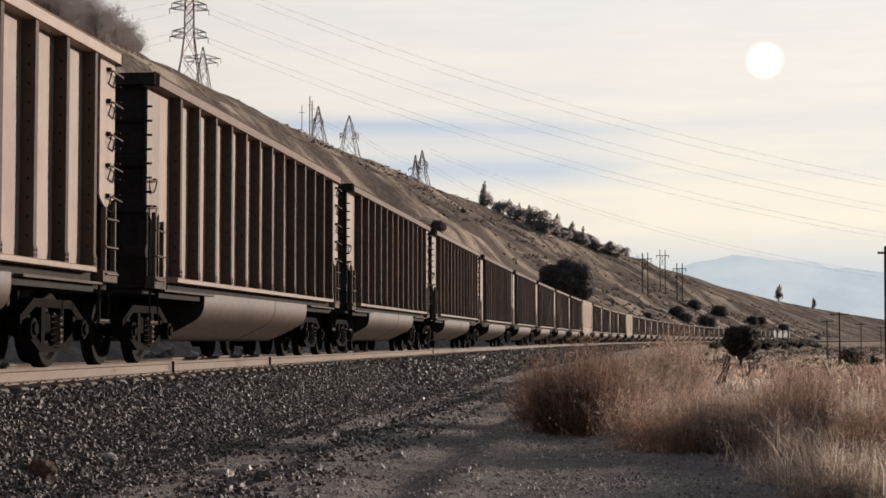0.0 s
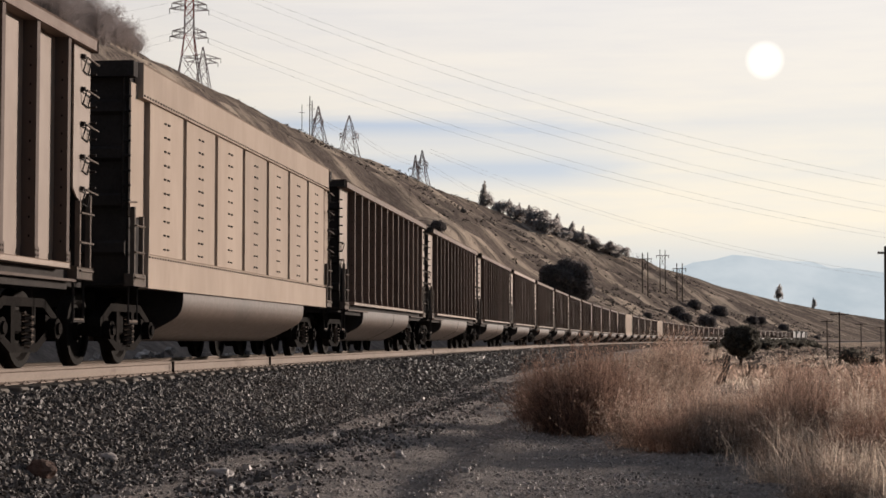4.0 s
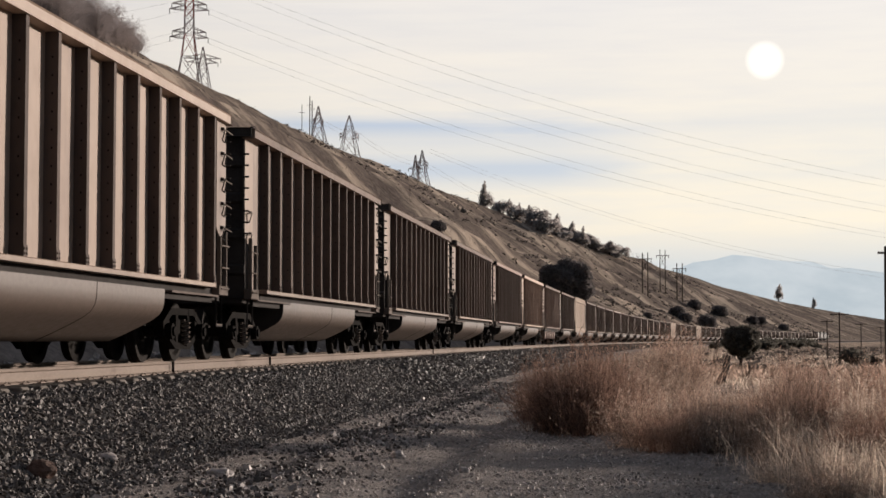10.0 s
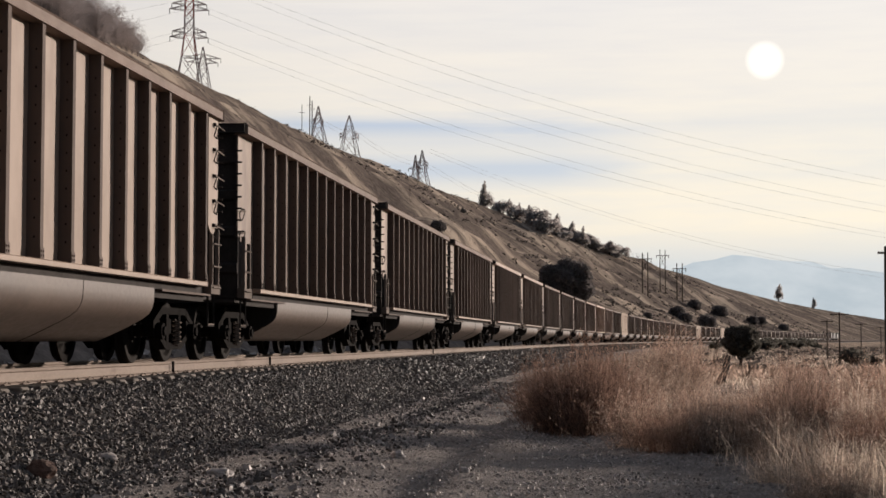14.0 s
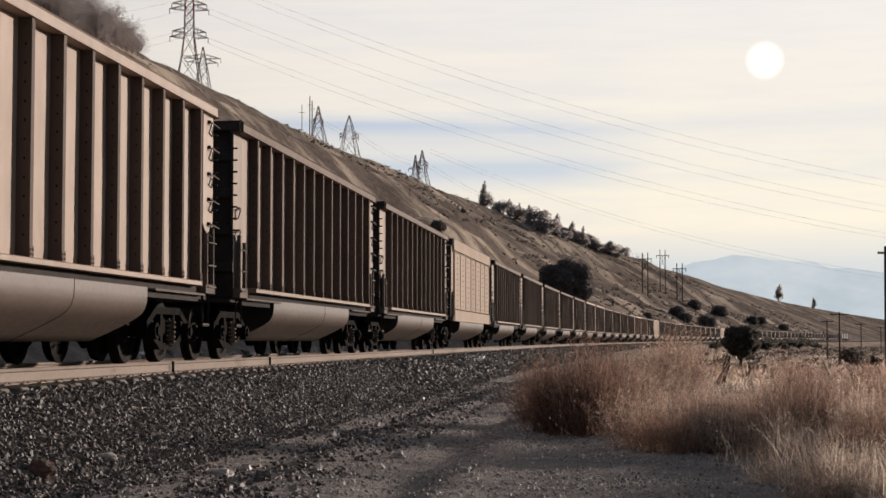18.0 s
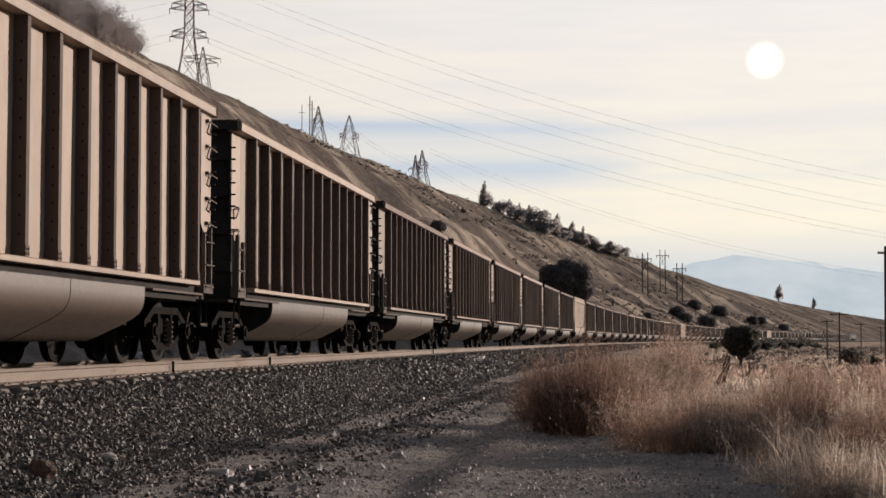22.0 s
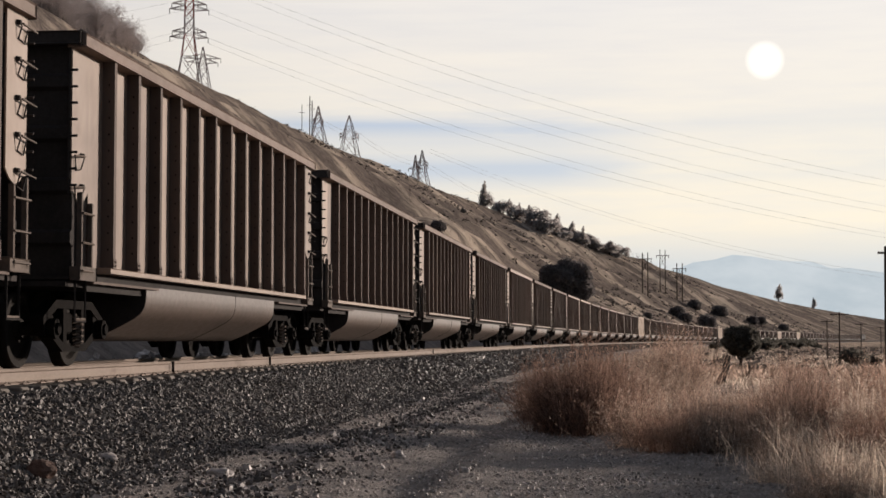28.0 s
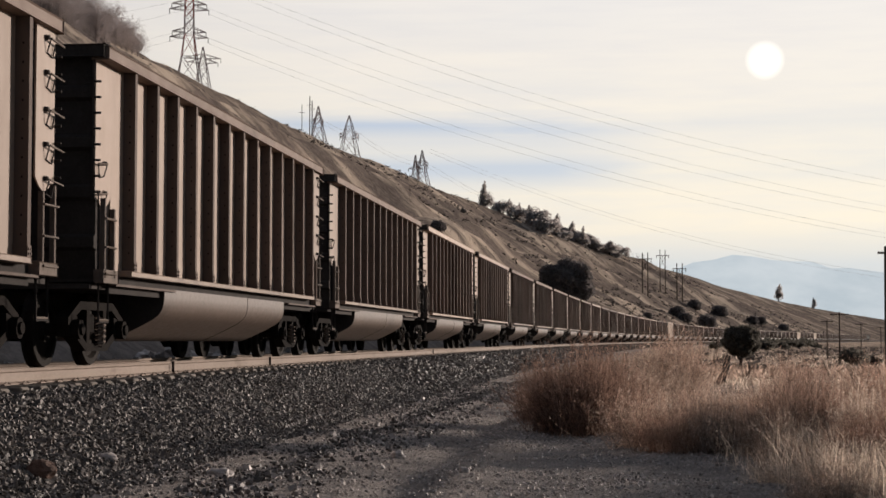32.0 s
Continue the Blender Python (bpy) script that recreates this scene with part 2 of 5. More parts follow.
# big tree and slope bushes: greyed leaf colour carries the air's haze
M_GROVE = surface("dusty_grey_tree_leaf", (0.2, 0.18, 0.175), (0.15, 0.135, 0.13), 0.9, 0, 0.4, 3, 0, 0.01, vary=0.3, island=True, spec=0.0, through_light=0.5)
# the mountain glows by itself: haze painted as pale blue emission
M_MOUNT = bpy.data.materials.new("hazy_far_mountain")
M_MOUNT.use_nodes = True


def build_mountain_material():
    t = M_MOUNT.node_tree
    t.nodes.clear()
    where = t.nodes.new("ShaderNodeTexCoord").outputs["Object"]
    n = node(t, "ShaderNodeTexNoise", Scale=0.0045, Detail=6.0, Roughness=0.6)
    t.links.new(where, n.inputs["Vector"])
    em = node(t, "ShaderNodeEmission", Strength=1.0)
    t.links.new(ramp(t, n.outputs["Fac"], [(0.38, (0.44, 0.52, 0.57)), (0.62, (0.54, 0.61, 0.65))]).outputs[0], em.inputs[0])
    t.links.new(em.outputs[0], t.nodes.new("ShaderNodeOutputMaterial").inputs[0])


build_mountain_material()

# ---- plan: the railway line and the lie of the land ----
RAIL_TOP = 0.873
PITCH = 16.18
STEP = 2.0
LINE_S = np.arange(-800, 4600, STEP)
BEND = np.interp(LINE_S, [0, 60, 130, 220, 350, 520, 760, 1000, 1450, 1600], np.array([0.221, 0.318, 0.257, 0.292, 0.275, 0.332, 0.084, -0.05, -0.05, 0.3]) * 1e-3)
LINE_T = np.cumsum(BEND) * STEP
LINE_T += 0.1006 - np.interp(0, LINE_S, LINE_T)
LINE_X, LINE_Y = np.cumsum(np.sin(LINE_T)) * STEP, np.cumsum(np.cos(LINE_T)) * STEP
LINE_X += -7.771 - np.interp(0, LINE_S, LINE_X)
LINE_Y += 0.161 - np.interp(0, LINE_S, LINE_Y)


def on_line(s, u=0.0):
    """The point u metres to the right of the track's centre, s metres along it, and the heading there."""
    h = np.interp(s, LINE_S, LINE_T)
    return np.interp(s, LINE_S, LINE_X) + u * np.cos(h), np.interp(s, LINE_S, LINE_Y) - u * np.sin(h), h


def to_line(x, y):
    i = int(np.argmin((LINE_X - x) ** 2 + (LINE_Y - y) ** 2))
    h = LINE_T[i]
    dx, dy = x - LINE_X[i], y - LINE_Y[i]
    return LINE_S[i] + dx * math.sin(h) + dy * math.cos(h), dx * math.cos(h) - dy * math.sin(h)


LATTICE = np.random.RandomState(5).rand(256, 256)


def value_noise(x, y):
    x, y = np.asarray(x, float), np.asarray(y, float)
    ix, iy = np.floor(x).astype(int), np.floor(y).astype(int)
    fx, fy = x - ix, y - iy
    fx, fy = fx * fx * (3 - 2 * fx), fy * fy * (3 - 2 * fy)
    g = lambda a, b: LATTICE[a % 256, b % 256]
    return (g(ix, iy) * (1 - fx) + g(ix + 1, iy) * fx) * (1 - fy) + (g(ix, iy + 1) * (1 - fx) + g(ix + 1, iy + 1) * fx) * fy - 0.5


def fbm(x, y, octaves=4):
    return sum(value_noise(x * 2 ** k + 17 * k, y * 2 ** k + 31 * k) / 2 ** k for k in range(octaves))


def smooth(a, b, x):
    k = np.clip((np.asarray(x, float) - a) / (b - a), 0, 1)
    return k * k * (3 - 2 * k)


def ground(s, u):
    """Height of the land at s along the line and u to its right."""
    s, u = np.asarray(s, float), np.asarray(u, float)
    w = -u
    low = -2.55 * smooth(38, 230, s) * smooth(3, 16, u) - 1.0 * smooth(25, 120, u) * smooth(60, 250, s)
    low = low + fbm(s * 0.35, u * 0.35, 3) * 0.10 * smooth(5.5, 9, u) + fbm(s * 0.03, u * 0.03, 4) * 2.0 * smooth(40, 160, u)
    low = low + fbm(s * 1.3, u * 1.3, 3) * 0.035 * smooth(2.6, 4, u)
    # wheel ruts in the gravel beside the line
    for rut in (4.35, 5.9):
        low = low - 0.05 * np.exp(-((u - rut) / 0.28) ** 2) + 0.035 * np.exp(-((u - rut - 0.5) / 0.25) ** 2)
    steep = np.interp(s, [0, 250, 500, 750, 1000, 1300, 1700, 2200, 3000, 4500], [0.60, 0.619, 0.542, 0.474, 0.418, 0.388, 0.360, 0.255, 0.07, 0.03])
    crest = np.interp(s, [0, 250, 500, 750, 1000, 1300], [100, 130, 150, 165, 180, 190])
    climb = np.minimum(w, crest + 2.5 * (1 - np.exp(-np.maximum(w - crest, 0) / 8.0))) - 9
    hill = 0.6 + steep * climb + 0.05 * np.clip(w - crest, 0, 120)
    rough = smooth(9, 45, w) * (1 - 0.75 * smooth(0.8, 1.0, w / crest))
    rough = rough * (1 - 0.7 * smooth(1050, 1450, s))
    hill = hill + rough * (fbm(s * 0.016, w * 0.045, 4) * 7.0 + fbm(s * 0.15, w * 0.15, 3) * 0.9)
    hill = hill - rough * (8.0 + 9.0 * smooth(450, 900, s)) * smooth(15, 60, w) * (0.25 - np.abs(value_noise(s * 0.022 + w * 0.02, w * 0.006)))
    hill = hill + smooth(3.2, 5, w) * (fbm(s * 0.6, w * 0.6, 3) * 0.5)
    hill = np.where(w < 6.5, np.maximum(hill, 0.02 + 0.0 * w), hill)
    land = np.where(u > 0, low, hill)
    # the ballast bed: flat crown, then shoulders
    crown = RAIL_TOP - 0.25
    bed = crown - np.maximum(np.abs(u) - 1.95, 0) * 0.47
    return np.maximum(land, bed)


def land_at(x, y):
    s, u = to_line(x, y)
    return float(ground(s, u))


def bearing(tangent, distance):
    """A place on the ground by its bearing off the view's axis and its distance along that axis."""
    x = tangent * distance
    return Vector((x, distance, land_at(x, distance)))


# ---- mesh helpers ----
def part(name, bm, material, parent, label=""):
    me = bpy.data.meshes.new(name)
    bm.to_mesh(me)
    bm.free()
    me.materials.append(material)
    return share(name, me, parent, label)


def share(name, me, parent=None, label=""):
    ob = new(name, me)
    if parent is not None:
        ob.parent = parent
    return tagged(ob, label)


def raw(name, verts, faces, material, parent=None, smooth_faces=False):
    me = bpy.data.meshes.new(name)
    me.from_pydata([tuple(v) for v in verts], [], faces)
    me.materials.append(material)
    if smooth_faces:
        me.shade_smooth()
    return share(name, me, parent)


def rigid(name, label, category, group="", kind="", at=None):
    ob = new(name)
    ob.empty_display_size = 0.2
    if at is not None:
        ob.location = at
    return tagged(ob, label, category, group, kind)


def box(bm, x0, x1, y0, y1, z0, z1):
    r = bmesh.ops.create_cube(bm, size=1.0)
    for v in r["verts"]:
        v.co = Vector(((x0 + x1) / 2 + v.co.x * (x1 - x0), (y0 + y1) / 2 + v.co.y * (y1 - y0), (z0 + z1) / 2 + v.co.z * (z1 - z0)))
    return r["verts"]


def bevel(bm, width, segments=1):
    bmesh.ops.bevel(bm, geom=list(bm.edges), offset=width, segments=segments, affect="EDGES", profile=0.6)


def prism(bm, outline, y0, y1):
    """An outline in x and z, drawn out from y0 to y1."""
    a = [bm.verts.new((x, y0, z)) for x, z in outline]
    b = [bm.verts.new((x, y1, z)) for x, z in outline]
    n = len(outline)
    bm.faces.new(a)
    bm.faces.new(b[::-1])
    for i in range(n):
        bm.faces.new((a[i], b[i], b[(i + 1) % n], a[(i + 1) % n]))
    bmesh.ops.recalc_face_normals(bm, faces=bm.faces)


def tube(bm, points, r, sides=5, r_end=None):
    """A round bar through the points, tapering to r_end."""
    points = [Vector(p) for p in points]
    rings = []
    for i, p in enumerate(points):
        d = (points[min(i + 1, len(points) - 1)] - points[max(i - 1, 0)]).normalized()
        q = d.to_track_quat("Z", "Y")
        k = r if r_end is None else r + (r_end - r) * i / (len(points) - 1)
        rings.append([bm.verts.new(p + q @ Vector((k * math.cos(a), k * math.sin(a), 0))) for a in (2 * math.pi * j / sides for j in range(sides))])
    for a, b in zip(rings, rings[1:]):
        for j in range(sides):
            bm.faces.new((a[j], a[(j + 1) % sides], b[(j + 1) % sides], b[j]))
    bm.faces.new(rings[0][::-1])
    bm.faces.new(rings[-1])


def wheel_disc(bm, x, y, sign, r=0.457):
    """A railway wheel on a cross axle at x: tread, flange and dished web; sign points outwards."""
    profile = [(0.0, 0.07), (0.12, 0.07), (0.14, 0.02), (0.33, 0.0), (0.37, 0.05), (r - 0.01, 0.05), (r, 0.03), (r, -0.05), (r + 0.028, -0.07), (r + 0.02, -0.09), (0.36, -0.09), (0.33, -0.04), (0.14, -0.03), (0.0, -0.06)]
    n = 24
    rings = []
    for rr, o in profile:
        if rr == 0:
            rings.append([bm.verts.new((x, y + sign * o, 0))])
        else:
            rings.append([bm.verts.new((x + rr * math.cos(2 * math.pi * j / n), y + sign * o, rr * math.sin(2 * math.pi * j / n))) for j in range(n)])
    for a, b in zip(rings, rings[1:]):
        for j in range(n):
            k = (j + 1) % n
            if len(a) == 1:
                bm.faces.new((a[0], b[j], b[k]))
            elif len(b) == 1:
                bm.faces.new((a[j], a[k], b[0]))
            else:
                bm.faces.new((a[j], a[k], b[k], b[j]))
    bmesh.ops.recalc_face_normals(bm, faces=bm.faces)

# ---- ground ----
def spans(*pieces):
    out = []
    for a, b, step in pieces:
        out += list(np.arange(a, b - 1e-6, step))
    return np.array(out + [pieces[-1][1]])


def build_ground():
    ss = spans((-780, -20, 20), (-20, 8, 2), (8, 60, 0.4), (60, 200, 2), (200, 1000, 8), (1000, 4300, 30))
    us = spans((-1500, -330, 90), (-330, -14, 4), (-14, -2, 0.5), (-2, 7, 0.15), (7, 15, 0.4), (15, 60, 2), (60, 200, 10), (200, 2600, 150))
    S2, U2 = np.meshgrid(ss, us, indexing="ij")
    x, y, h = on_line(S2, U2)
    z = ground(S2, U2)
    verts = np.stack([x, y, z], -1).reshape(-1, 3)
    n = len(us)
    i, j = np.meshgrid(np.arange(len(ss) - 1), np.arange(n - 1), indexing="ij")
    a = (i * n + j).ravel()
    faces = np.stack([a, a + n, a + n + 1, a + 1], -1)
    me = bpy.data.meshes.new("ground")
    me.from_pydata(verts.tolist(), [], faces.tolist())
    for m in (M_GRAVEL, M_BALLAST, M_HILL, M_BANK, M_FIELD):
        me.materials.append(m)
    um = ((us[:-1] + us[1:]) / 2)[j.ravel()]
    sm = ((ss[:-1] + ss[1:]) / 2)[i.ravel()]
    edge = 8.6 + 1.2 * value_noise(sm * 0.2, sm * 0) - 3.6 * smooth(30, 60, sm) + 2.4 * (np.random.RandomState(2).rand(len(sm)) - 0.5)
    foot = 3.35 + 0.5 * value_noise(sm * 0.8, um * 0.8)
    slot = np.where((um > edge) & ((sm > 48) | (um > 15)), 4, 0)
    slot = np.where((um < foot) & (um > -3.2), 1, slot)
    slot = np.where(um <= -3.2, 3, slot)
    slot = np.where(um < -11, 2, slot)
    me.polygons.foreach_set("material_index", slot.astype(np.int32))
    me.shade_smooth()
    tagged(share("ground", me), "dark gravel verge, dry grass flats and a steep bare brown hillside", "ground", kind="structure")


build_ground()


def mountain(name, label, tangents, tops, distance, base):
    """A far mountain: a ridge with a front and a back slope."""
    n = 60
    a = np.linspace(tangents[0], tangents[-1], n)
    top = np.interp(a, tangents, tops) * distance + EYE
    top = top + np.array([12 * float(fbm(k * 9.0, distance * 0.01, 3)) for k in a * 20])
    verts, faces = [], []
    for k in range(n):
        for d, f in ((-500, 0.0), (-220, 0.55), (0, 1.0), (250, 0.0)):
            verts.append((a[k] * distance, distance + d, base + (top[k] - base) * f))
    for k in range(n - 1):
        for j in range(3):
            faces.append((k * 4 + j, k * 4 + 4 + j, k * 4 + 5 + j, k * 4 + 1 + j))
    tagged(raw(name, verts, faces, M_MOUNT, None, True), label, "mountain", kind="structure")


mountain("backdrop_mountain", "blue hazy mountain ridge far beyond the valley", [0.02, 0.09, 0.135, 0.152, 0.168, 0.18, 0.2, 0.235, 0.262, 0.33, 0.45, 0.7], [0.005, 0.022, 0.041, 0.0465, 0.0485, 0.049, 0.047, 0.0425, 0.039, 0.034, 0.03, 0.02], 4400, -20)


# ---- the railway track ----
def rail_mesh(offset, s0, s1, step):
    """The rolled section of a rail swept along the line."""
    sec = [(-0.07, 0.0), (0.07, 0.0), (0.07, 0.012), (0.012, 0.035), (0.009, 0.135), (0.034, 0.15), (0.036, 0.178), (0.026, 0.186), (-0.026, 0.186), (-0.036, 0.178), (-0.034, 0.15), (-0.009, 0.135), (-0.012, 0.035), (-0.07, 0.012)]
    ss = np.arange(s0, s1, step)
    verts, faces = [], []
    for s in ss:
        for o, z in sec:
            x, y, h = on_line(s, offset + o)
            verts.append((x, y, RAIL_TOP - 0.186 + z))
    n = len(sec)
    for i in range(len(ss) - 1):
        for j in range(n):
            k = (j + 1) % n
            faces.append((i * n + j, i * n + k, (i + 1) * n + k, (i + 1) * n + j))
    return verts, faces


def build_track():
    track = rigid("railway_track", "single railway track on concrete sleepers in dark ballast", "railway track", kind="structure")
    for offset in (0.755, -0.755):
        v, f = rail_mesh(offset, -700, 602, 4.0)
        raw("rail", v, f, M_RAIL, track)
        v, f = rail_mesh(offset, 600, 1600, 6.0)
        tagged(raw("rail", v, f, M_ROCK, track), "dull rusty rail")
    # rail joints on the near rail
    for s in (26.68, 33.9, 61.0):
        x, y, h = on_line(s, 0.755)
        bm = bmesh.new()
        box(bm, -0.007, 0.007, -0.075, -0.035, 0.01, 0.183)
        ob = part("joint_gap", bm, M_DARK, track)
        ob.matrix_basis = pose(x, y, RAIL_TOP - 0.186, 0, 0, 90 - math.degrees(h))
    bm = bmesh.new()
    box(bm, -0.13, 0.13, -1.3, 1.3, -0.2, 0.02)
    bevel(bm, 0.02)
    sleeper = bpy.data.meshes.new("sleeper")
    bm.to_mesh(sleeper)
    sleeper.materials.append(M_TIE)
    bm = bmesh.new()
    for r in (0.755, -0.755):
        for e in (-1, 1):
            box(bm, -0.09, 0.09, -r + e * 0.09 - 0.02, -r + e * 0.09 + 0.02, 0.02, 0.032)
            tube(bm, [(-0.05, -r + e * 0.075, 0.03), (-0.02, -r + e * 0.10, 0.055), (0.03, -r + e * 0.10, 0.055), (0.05, -r + e * 0.13, 0.035)], 0.008, 5)
    clips = bpy.data.meshes.new("rail_clip")
    bm.to_mesh(clips)
    clips.materials.append(M_RAIL)
    for k in range(280):
        s = 9.0 + k * 0.61
        x, y, h = on_line(s, 0.0)
        p = pose(x, y, RAIL_TOP - 0.206, 0, 0, 90 - math.degrees(h))
        ob = share("sleeper", sleeper, track)
        ob.matrix_basis = p
        if k < 120:
            share("rail_clip", clips, ob)


build_track()


# ---- rolling stock ----
HALF = 7.25
SHEET = 1.503
POSTS = [-6.02 + 1.025 * k for k in range(13)]


def sheet_mesh(seed, x0, x1, z0, z1, y, nx=44, nz=10):
    """A side sheet, slightly buckled by years of loads."""
    verts, faces = [], []
    for side in (0, 1):
        for i in range(nx + 1):
            for j in range(nz + 1):
                x, z = x0 + (x1 - x0) * i / nx, z0 + (z1 - z0) * j / nz
                dent = 0.007 * float(fbm(x * 1.7 + seed, z * 0.9, 2))
                verts.append((x, y + dent + side * 0.02, z))
    m = (nx + 1) * (nz + 1)
    for i in range(nx):
        for j in range(nz):
            a = i * (nz + 1) + j
            faces.append((a, a + nz + 1, a + nz + 2, a + 1))
            faces.append((m + a, m + a + 1, m + a + nz + 2, m + a + nz + 1))
    return verts, faces


def post_mesh():
    """A pressed side post with sloped flanks and a foot plate."""
    bm = bmesh.new()
    for z0, z1, w0, w1, y0, y1 in ((1.185, 3.70, 0.058, 0.048, -SHEET + 0.01, -1.655), (1.185, 1.31, 0.07, 0.06, -SHEET + 0.01, -1.663)):
        a = [bm.verts.new((x, y, z0)) for x, y in ((-w0, y0), (w0, y0), (w1, y1), (-w1, y1))]
        b = [bm.verts.new((x, y, z1)) for x, y in ((-w0, y0), (w0, y0), (w1, y1), (-w1, y1))]
        bm.faces.new(a)
        bm.faces.new(b[::-1])
        for i in range(4):
            bm.faces.new((a[i], b[i], b[(i + 1) % 4], a[(i + 1) % 4]))
    for z in (1.22, 1.27):
        for x in (-0.032, 0.032):
            box(bm, x - 0.012, x + 0.012, -1.672, -1.655, z - 0.012, z + 0.012)
    bmesh.ops.recalc_face_normals(bm, faces=bm.faces)
    me = bpy.data.meshes.new("post")
    bm.to_mesh(me)
    bm.free()
    return me


TUB_SIDE = [(1.58, 1.02), (1.58, 0.91), (1.572, 0.82), (1.55, 0.74), (1.505, 0.67), (1.42, 0.605), (1.25, 0.515), (1.03, 0.41), (0.8, 0.31)]


def tub_end(bm, x, sign):
    """The upright end plate that closes a tub."""
    outline = [(y, z) for y, z in TUB_SIDE] + [(0.28, 0.31), (0.26, 1.02)]
    a = [bm.verts.new((x - 0.008, sign * y, z)) for y, z in outline]
    b = [bm.verts.new((x + 0.008, sign * y, z)) for y, z in outline]
    bm.faces.new(a)
    bm.faces.new(b[::-1])
    for i in range(len(outline)):
        k = (i + 1) % len(outline)
        bm.faces.new((a[i], a[k], b[k], b[i]))
    bmesh.ops.recalc_face_normals(bm, faces=bm.faces)


def tub_mesh(bm, x0, x1):
    """One bathtub-shaped belly beside the centre sill, with upright ends."""
    near = TUB_SIDE
    outer = [(-y, z) for y, z in near] + [(-0.28, near[-1][1]), (-0.26, near[0][1])]
    n = len(outer) - 1
    rows = [[bm.verts.new((x, y, z)) for y, z in outer] for x in (x0, x1)]
    for i in range(n):
        bm.faces.new((rows[0][i], rows[1][i], rows[1][i + 1], rows[0][i + 1])).smooth = True
    bmesh.ops.recalc_face_normals(bm, faces=bm.faces)


def bogie(car, x, fine):
    """A three-piece freight bogie."""
    bm = bmesh.new()
    box(bm, -0.2, 0.2, -1.12, 1.12, 0.40, 0.66)
    box(bm, -0.3, 0.3, -0.35, 0.35, 0.62, 0.76)
    bevel(bm, 0.03)
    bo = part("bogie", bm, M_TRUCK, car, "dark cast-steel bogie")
    bo.location = (x, 0, 0)
    for sign in (-1, 1):
        bm = bmesh.new()
        y0, y1 = sign * 1.13 - 0.08, sign * 1.13 + 0.08
        prism(bm, [(-1.1, 0.50), (-0.62, 0.70), (0.62, 0.70), (1.1, 0.50), (1.1, 0.60), (0.66, 0.80), (-0.66, 0.80), (-1.1, 0.60)], y0, y1)
        prism(bm, [(-0.95, 0.42), (-0.42, 0.19), (0.42, 0.19), (0.95, 0.42), (0.95, 0.52), (0.40, 0.29), (-0.40, 0.29), (-0.95, 0.52)], y0, y1)
        for e in (-1, 1):
            box(bm, e * 0.33 - 0.06, e * 0.33 + 0.06, y0 + 0.005, y1 - 0.005, 0.27, 0.72)
            prism(bm, [(e * 0.74, 0.38), (e * 1.06, 0.38), (e * 1.06, 0.56), (e * 0.74, 0.62)], y0 + 0.01, y1 - 0.01)
        if fine:
            for e in (-1, 1):
                tube(bm, [(e * 0.89, sign * 1.10, 0.457), (e * 0.89, sign * 1.30, 0.457)], 0.12, 12)
                tube(bm, [(e * 0.89, sign * 1.30, 0.457), (e * 0.89, sign * 1.33, 0.457)], 0.07, 8)
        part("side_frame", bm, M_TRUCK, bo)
        if fine:
            # spring in lighter steel than its frame: a painted highlight
            bm = bmesh.new()
            pts = [(0.075 * math.cos(k * 1.05), sign * 1.25 + 0.06 * math.sin(k * 1.05), 0.25 + 0.0115 * k) for k in range(34)]
            tube(bm, pts, 0.018, 4)
            part("coil_spring", bm, M_BAR, bo, "steel coil spring, painted lighter as a highlight")
    for e in (-1, 1):
        bm = bmesh.new()
        for sign in (-1, 1):
            wheel_disc(bm, 0, sign * 0.80, sign)
        tube(bm, [(0, -1.2, 0), (0, 1.2, 0)], 0.08, 10)
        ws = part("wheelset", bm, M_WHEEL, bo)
        ws.location = (e * 0.89, 0, 0.457)
    return bo


def coupler(car, e):
    bm = bmesh.new()
    box(bm, e * 7.1, e * 7.85, -0.1, 0.1, 0.78, 0.98)
    prism(bm, [(e * 7.75, 0.72), (e * 8.09, 0.74), (e * 8.09, 1.0), (e * 7.75, 1.04)], -0.2, 0.13)
    tube(bm, [(e * 7.2, -0.35, 0.75), (e * 7.6, -0.36, 0.45), (e * 8.05, -0.3, 0.5)], 0.03, 6)
    part("coupler", bm, M_DARK, car)


def rods(car, name, lines, r=0.016, material=None, label=""):
    bm = bmesh.new()
    for pts in lines:
        tube(bm, pts, r, 5)
    return part(name, bm, material or M_BAR, car, label)


